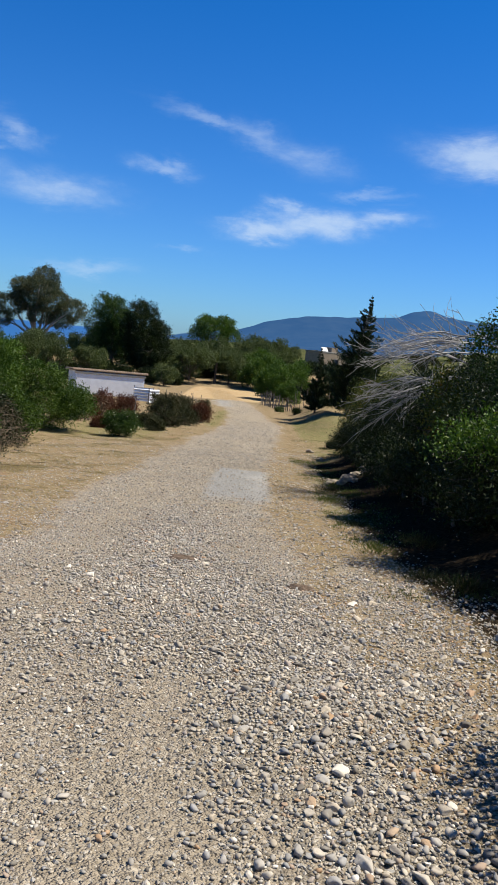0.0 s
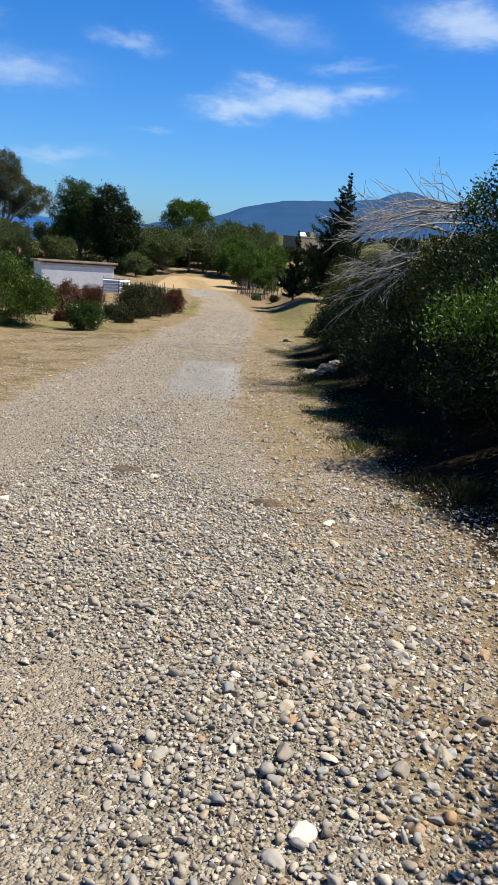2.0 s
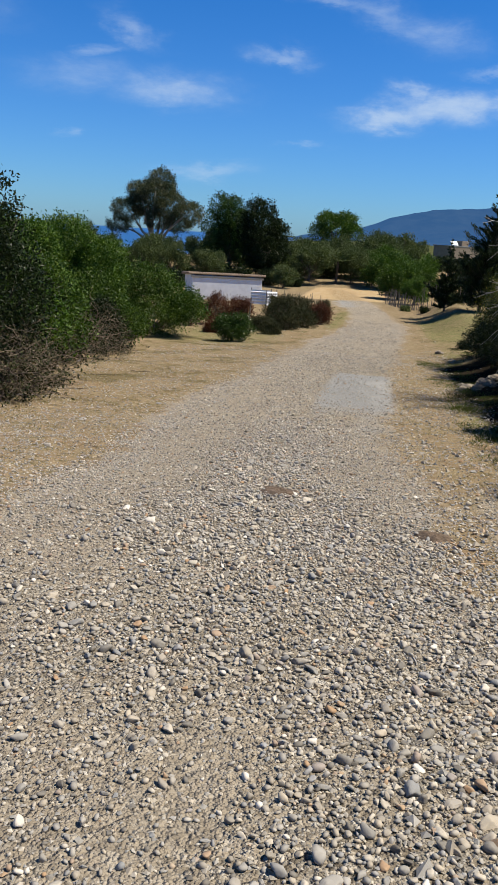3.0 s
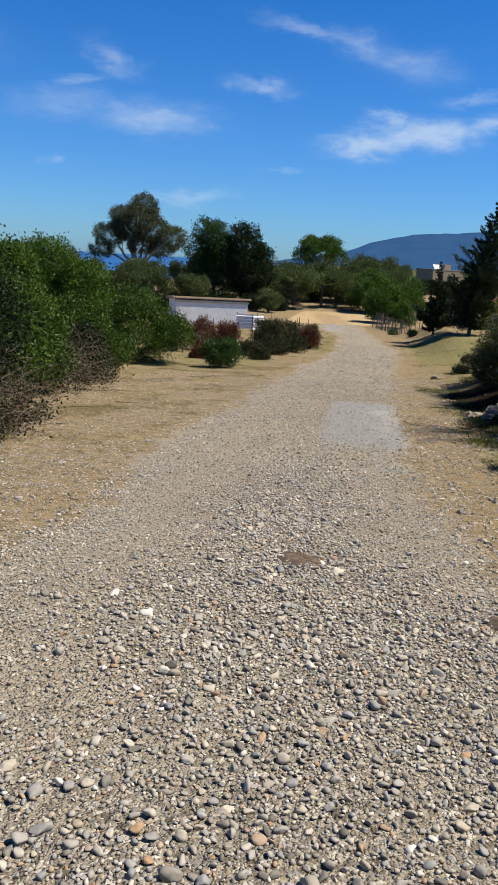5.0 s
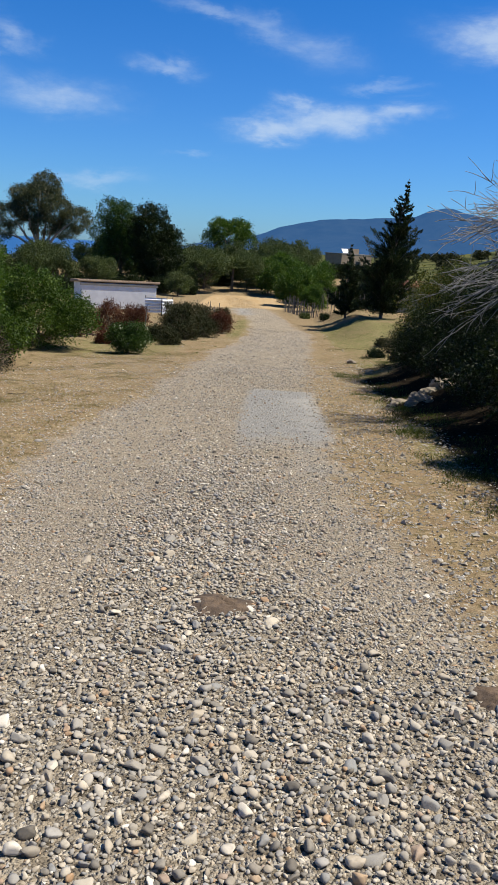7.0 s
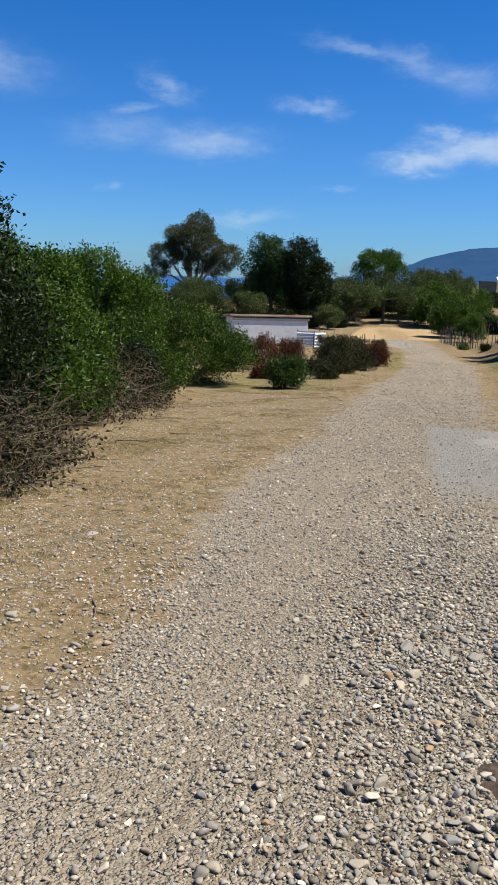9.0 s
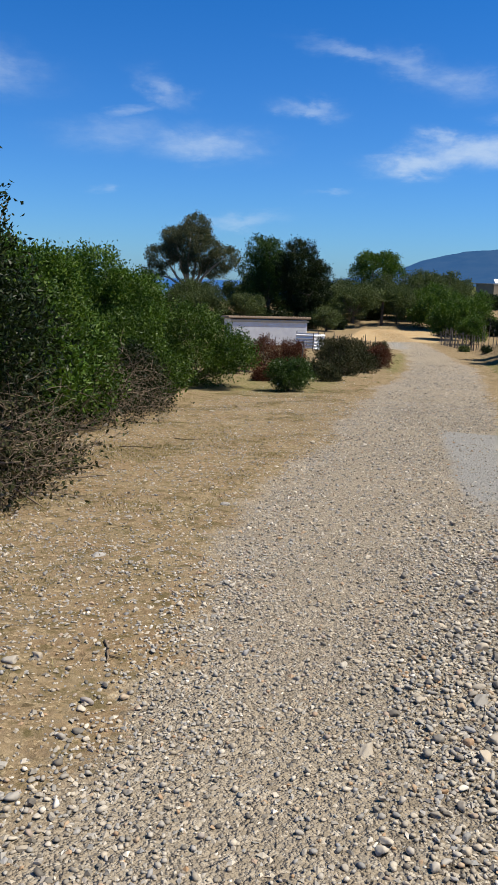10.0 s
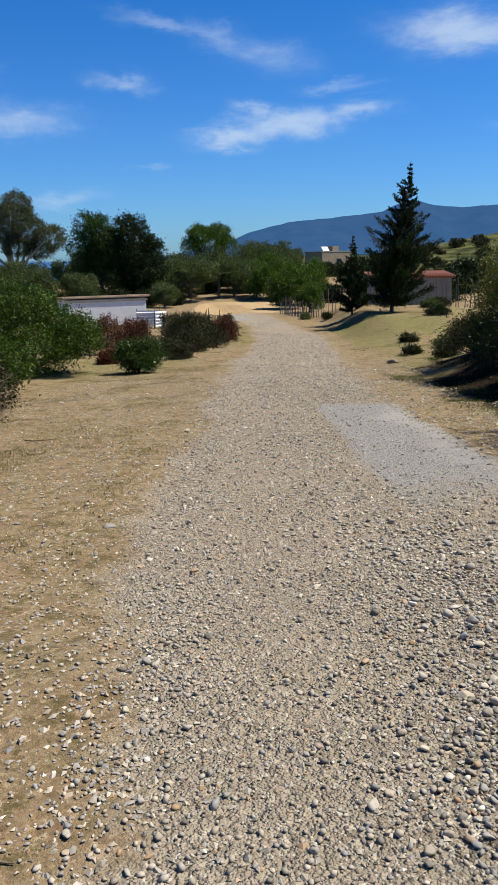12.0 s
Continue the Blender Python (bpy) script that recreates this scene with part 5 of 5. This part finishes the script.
def build_gravel():
    rs = np.random.RandomState(5)
    # cobbles of the stony bands
    x, y, r = packed(rs, TAKEN, 48000, -2.9, 2.2, 2.4, 13.0, lambda n: np.clip(rs.lognormal(-4.28, 0.30, n), 0.0105, 0.03), coarseness, 0.78)
    cob = pebbles(rs, x, y, r, 2, 0.12, 8)
    tagged(new("gravel", fast_mesh("gravel", *cob, M_STONE, True)), "rounded grey and beige river cobbles packed on the track", "gravel", kind="stuff")
    # pebbles between them and over the whole track
    x, y, r = packed(rs, TAKEN, 80000, -4.3, 2.2, 2.4, 12.0, lambda n: np.clip(rs.lognormal(-4.68, 0.28, n), 0.006, 0.017), lambda x, y: np.clip(0.5 * gravel_density(x, y) + 0.8 * coarseness(x, y), 0, 1), 0.62)
    a = pebbles(rs, x, y, r, 1, 0.12, 3)
    x, y = scatter(rs, 9000, -4.0, 2.0, 12.0, 26.0)
    c = pebbles(rs, x, y, np.clip(rs.lognormal(-4.45, 0.4, len(x)), 0.007, 0.024), 1, 0.1, 3)
    x, y = np.concatenate([rs.uniform(-6.5, -2.2, 12000), rs.uniform(0.6, 2.3, 5000)]), np.concatenate([7 + 20 * rs.rand(12000) ** 1.5, rs.uniform(3, 16, 5000)])
    k = rs.rand(len(x)) < np.clip(0.35 + 0.9 * vnoise(x, y, 1.1, 44) + 0.5 * vnoise(x, y, 0.3, 45), 0.04, 1)
    x, y = x[k], y[k]
    x, y = off_shaded_bank(rs, x, y)
    d = pebbles(rs, x, y, np.clip(rs.lognormal(-4.65, 0.4, len(x)), 0.006, 0.019), 1, 0.15, 3)
    tagged(new("gravel", fast_mesh("gravel", *merge(a, c), M_STONE, True)), "loose grey and beige pebbles on the track", "gravel", kind="stuff")
    sets = [d]
    for n, y0, y1, m, lo, hi in ((62000, 2.2, 8.0, -5.0, 0.004, 0.011), (40000, 8.0, 12.0, -4.9, 0.004, 0.012), (34000, 12.0, 18.0, -4.6, 0.006, 0.02), (22000, 18.0, 28.0, -4.35, 0.008, 0.026), (9000, 28.0, 48.0, -4.0, 0.012, 0.036)):
        x, y = off_shaded_bank(rs, *scatter(rs, n, -4.6, 2.5, y0, y1))
        sets.append(chips(rs, x, y, np.clip(rs.lognormal(m, 0.38, len(x)), lo, hi)))
    n = 24000
    x, y = rs.uniform(-6.5, 3.0, n), 6 + 26 * rs.rand(n) ** 1.4
    keep = (x < np.interp(y, EDGE_Y, EDGE_L)) | (x > np.interp(y, EDGE_Y, EDGE_R))
    x, y = off_shaded_bank(rs, x[keep], y[keep])
    sets.append(chips(rs, x, y, np.clip(rs.lognormal(-4.7, 0.45, len(x)), 0.005, 0.018)))
    n = 9000
    x, y = off_shaded_bank(rs, rs.uniform(0.3, 2.4, n), 4 + 26 * rs.rand(n) ** 1.3)
    sets.append(chips(rs, x, y, np.clip(rs.lognormal(-4.45, 0.45, len(x)), 0.006, 0.03)))
    n = 9000
    x, y = rs.uniform(-6.5, -2.4, n), 7 + 22 * rs.rand(n) ** 1.4
    sets.append(chips(rs, x, y, np.clip(rs.lognormal(-4.85, 0.4, n), 0.005, 0.017)))
    tagged(new("stone_chips", fast_mesh("stone_chips", *merge(*sets), M_STONE, False)), "fine angular stone chips scattered over track and verge", "gravel", kind="stuff")


def rock(seed, x, y, r, label, group="rocks at the thicket foot"):
    rs = np.random.RandomState(seed)
    v, f = ico(3)
    n = sum(a * np.sin(v @ rs.normal(0, w, 3) + rs.uniform(0, 6))[:, None] for a, w in ((0.16, 2.2), (0.12, 4.5), (0.07, 9)))
    v = v * (1 + n) * np.array([rs.uniform(1.0, 1.5), rs.uniform(0.7, 1.0), rs.uniform(0.5, 0.75)]) * r
    ob = new("rock", fast_mesh("rock", v, f, M_ROCK, False))
    ob.matrix_world = pose(x, y, float(ground(x, y)) + r * 0.12, 0, 0, rs.uniform(0, 360))
    tagged(ob, label, "rock", group)


def blades(seed, n, x, y, h, mat, name, label):
    rs = np.random.RandomState(seed)
    P = np.stack([x, y, ground(x, y) - 0.004], 1)
    A = unit(rs.normal(0, 0.5, (n, 3)) + [0, 0, 0.8])
    S = unit(np.cross(A, rs.normal(0, 1, (n, 3))))
    s = rs.uniform(0.5, 1.3, n) * h
    v, f = leaves(P, A, S, s, np.clip(s * 0.14, 0.003, 0.012), 0.1)
    tagged(new(name, fast_mesh(name, v, f, mat)), label, "grass", kind="stuff")


def build_grass():
    rs = np.random.RandomState(25)

    def clumps(n, per, x0, x1, y0, y1, r, dens):
        cx, cy = rs.uniform(x0, x1, n), rs.uniform(y0, y1, n)
        k = rs.rand(n) < dens(cx, cy)
        cx, cy = np.repeat(cx[k], per), np.repeat(cy[k], per)
        return cx + rs.normal(0, r, len(cx)), cy + rs.normal(0, r, len(cy))

    def left(x, y):
        return sstep(0.0, 0.8, np.interp(y, EDGE_Y, EDGE_L) - x) * np.clip(0.35 + 1.5 * vnoise(x, y, 0.9, 51), 0, 1)

    def right(x, y):
        return sstep(0.1, 0.9, x - np.interp(y, EDGE_Y, EDGE_R)) * (1 - sstep(1.7, 2.2, x) * sstep(6, 8, y) * (1 - sstep(25, 28, y))) * np.clip(0.4 + 0.8 * vnoise(x, y, 0.8, 52), 0, 1)
    x1, y1 = clumps(6000, 18, -7.5, -2.2, 7.5, 32, 0.06, left)
    x2, y2 = clumps(2300, 13, 0.3, 3.2, 6, 40, 0.09, right)
    x3, y3 = clumps(2600, 22, -5.5, -2.4, 7.5, 18, 0.06, lambda x, y: left(x, y) * np.clip(1.6 * vnoise(x, y, 1.6, 53), 0, 1))
    x, y = np.concatenate([x1, x2, x3]), np.concatenate([y1, y2, y3])
    blades(61, len(x), x, y, 0.038, M_STRAW, "dry_grass", "short dry straw-coloured grass on the verges")
    x1, y1 = clumps(3000, 16, 1.7, 7.5, 18, 60, 0.12, right)
    x2, y2 = clumps(1300, 16, -8, -1.5, 28, 58, 0.1, left)
    x3, y3 = clumps(1900, 16, 1.35, 2.5, 7.5, 27, 0.07, lambda x, y: np.clip(0.35 + 1.2 * vnoise(x, y, 0.9, 54), 0, 1))
    x, y = np.concatenate([x1, x2, x3]), np.concatenate([y1, y2, y3])
    blades(62, len(x), x, y, 0.05, M_GRASS, "green_grass", "sparse green grass at the foot of the bushes")


def weed(seed, x, y, r, h, label="tuft of green weeds at the thicket foot", mat=None):
    rs = np.random.RandomState(seed)
    e = thing("weed", x, y, float(ground(x, y)) - 0.01, label, "plant", "weeds along the thicket")
    n = int(2200 * r)
    P = np.stack([rs.normal(0, r * 0.45, n), rs.normal(0, r * 0.45, n), rs.uniform(0, h * 0.5, n)], 1)
    A = unit(P * [1, 1, 0.2] / r + rs.normal(0, 0.4, (n, 3)) + [0, 0, 0.9])
    S = unit(np.cross(A, rs.normal(0, 1, (n, 3))))
    s = rs.uniform(0.25, 0.8, n) * h * 0.7
    piece("foliage", fast_mesh("foliage", *leaves(P, A, S, s, np.clip(s * 0.1, 0.004, 0.016)), mat or M_GRASS), e)


for i, (x, y, r) in enumerate(((2.5, 19.6, 0.2), (2.15, 19.9, 0.12), (2.75, 20.1, 0.17), (2.35, 19.4, 0.08), (2.6, 19.2, 0.1), (1.9, 19.3, 0.07), (2.05, 20.3, 0.08), (2.25, 19.2, 0.11), (3.1, 20.2, 0.22), (2.0, 19.6, 0.09), (2.3, 31.0, 0.16), (2.4, 26.8, 0.12))):
    rock(900 + i, x, y, r, "pale rough rock lying at the thicket foot")
for i, (x, y, r, h) in enumerate(((2.05, 8.6, 0.35, 0.28), (2.3, 8.0, 0.4, 0.32), (1.75, 10.2, 0.3, 0.3), (2.45, 10.6, 0.4, 0.35), (1.75, 12.6, 0.3, 0.2), (1.6, 15.2, 0.4, 0.3), (1.75, 17.2, 0.35, 0.3), (2.9, 27.5, 0.35, 0.22),
                                  (3.2, 29.5, 0.35, 0.25), (3.0, 33, 0.35, 0.22), (2.6, 7.2, 0.4, 0.3), (2.0, 18.4, 0.3, 0.25))):
    weed(920 + i, x, y, r * 0.8, h * 0.6, mat=(M_HEATH, M_LEAF_DARK, M_GRASS)[i % 3])


def clay_patch(seed, x, y, r, label):
    """A low crumbly mound of dark clay trodden into the gravel."""
    rs = np.random.RandomState(seed)
    n, m = 28, 8
    a = np.linspace(0, 2 * np.pi, n, endpoint=False)
    edge = 1 + 0.18 * np.sin(a * 3 + 1) + rs.normal(0, 0.06, n)
    V = [(x, y, float(ground(x, y)) + 0.03)]
    for j in range(1, m + 1):
        q = j / m
        for i in range(n):
            px, py = x + math.cos(a[i]) * r * 1.2 * q * edge[i], y + math.sin(a[i]) * r * q * edge[i]
            V.append((px, py, float(ground(px, py)) + 0.03 * (1 - q ** 3) + rs.normal(0, 0.005) - 0.004 * q))
    F = [(0, 1 + i, 1 + (i + 1) % n) for i in range(n)]
    for j in range(m - 1):
        for i in range(n):
            p, q2 = 1 + j * n + i, 1 + j * n + (i + 1) % n
            F += [(p, p + n, q2 + n), (p, q2 + n, q2)]
    tagged(new("clay_patch", fast_mesh("clay_patch", np.array(V), np.array(F), M_DUNG, True)), label, "dirt patch")


def stick(seed, x, y, ln, r):
    """A dry forked stick lying on the verge."""
    rs = np.random.RandomState(seed)
    a = rs.uniform(0, 2 * np.pi)
    e = np.array([math.cos(a), math.sin(a), 0]) * ln
    P, R = limb(rs, (0, 0, 0), e, r, r * 0.5, 8, 0.3)
    paths = [(P, R)]
    for j in (3, 5):
        d = unit(e + rs.normal(0, 0.5, 3) * ln)
        paths.append(limb(rs, P[j], P[j] + d * ln * rs.uniform(0.2, 0.4), r * 0.6, r * 0.3, 5, 0.2))
    paths = [(np.stack([p[:, 0], p[:, 1], ground(x + p[:, 0], y + p[:, 1]) - float(ground(x, y)) + r * 0.8 + np.abs(p[:, 2]) * 0.2], 1), q) for p, q in paths]
    ob = new("stick", fast_mesh("stick", *tubes(paths, 5), M_TWIG, True))
    ob.matrix_world = pose(x, y, float(ground(x, y)))
    tagged(ob, "dry forked brown stick lying on the grassy verge", "stick", "sticks on the verge")


for i, (x, y, ln) in enumerate(((-2.78, 9.75, 0.22), (-4.6, 14.2, 0.35), (-5.4, 16.6, 0.6), (-5.0, 17.9, 0.5), (-4.4, 18.8, 0.35), (1.7, 7.9, 0.25))):
    stick(970 + i, x, y, ln, 0.007 + 0.006 * ln)
clay_patch(950, -0.62, 8.44, 0.16, "dark crumbly patch of earth on the gravel")
clay_patch(951, 0.60, 7.57, 0.12, "small dark patch of earth on the gravel")
build_grass()
build_stones()
build_gravel()
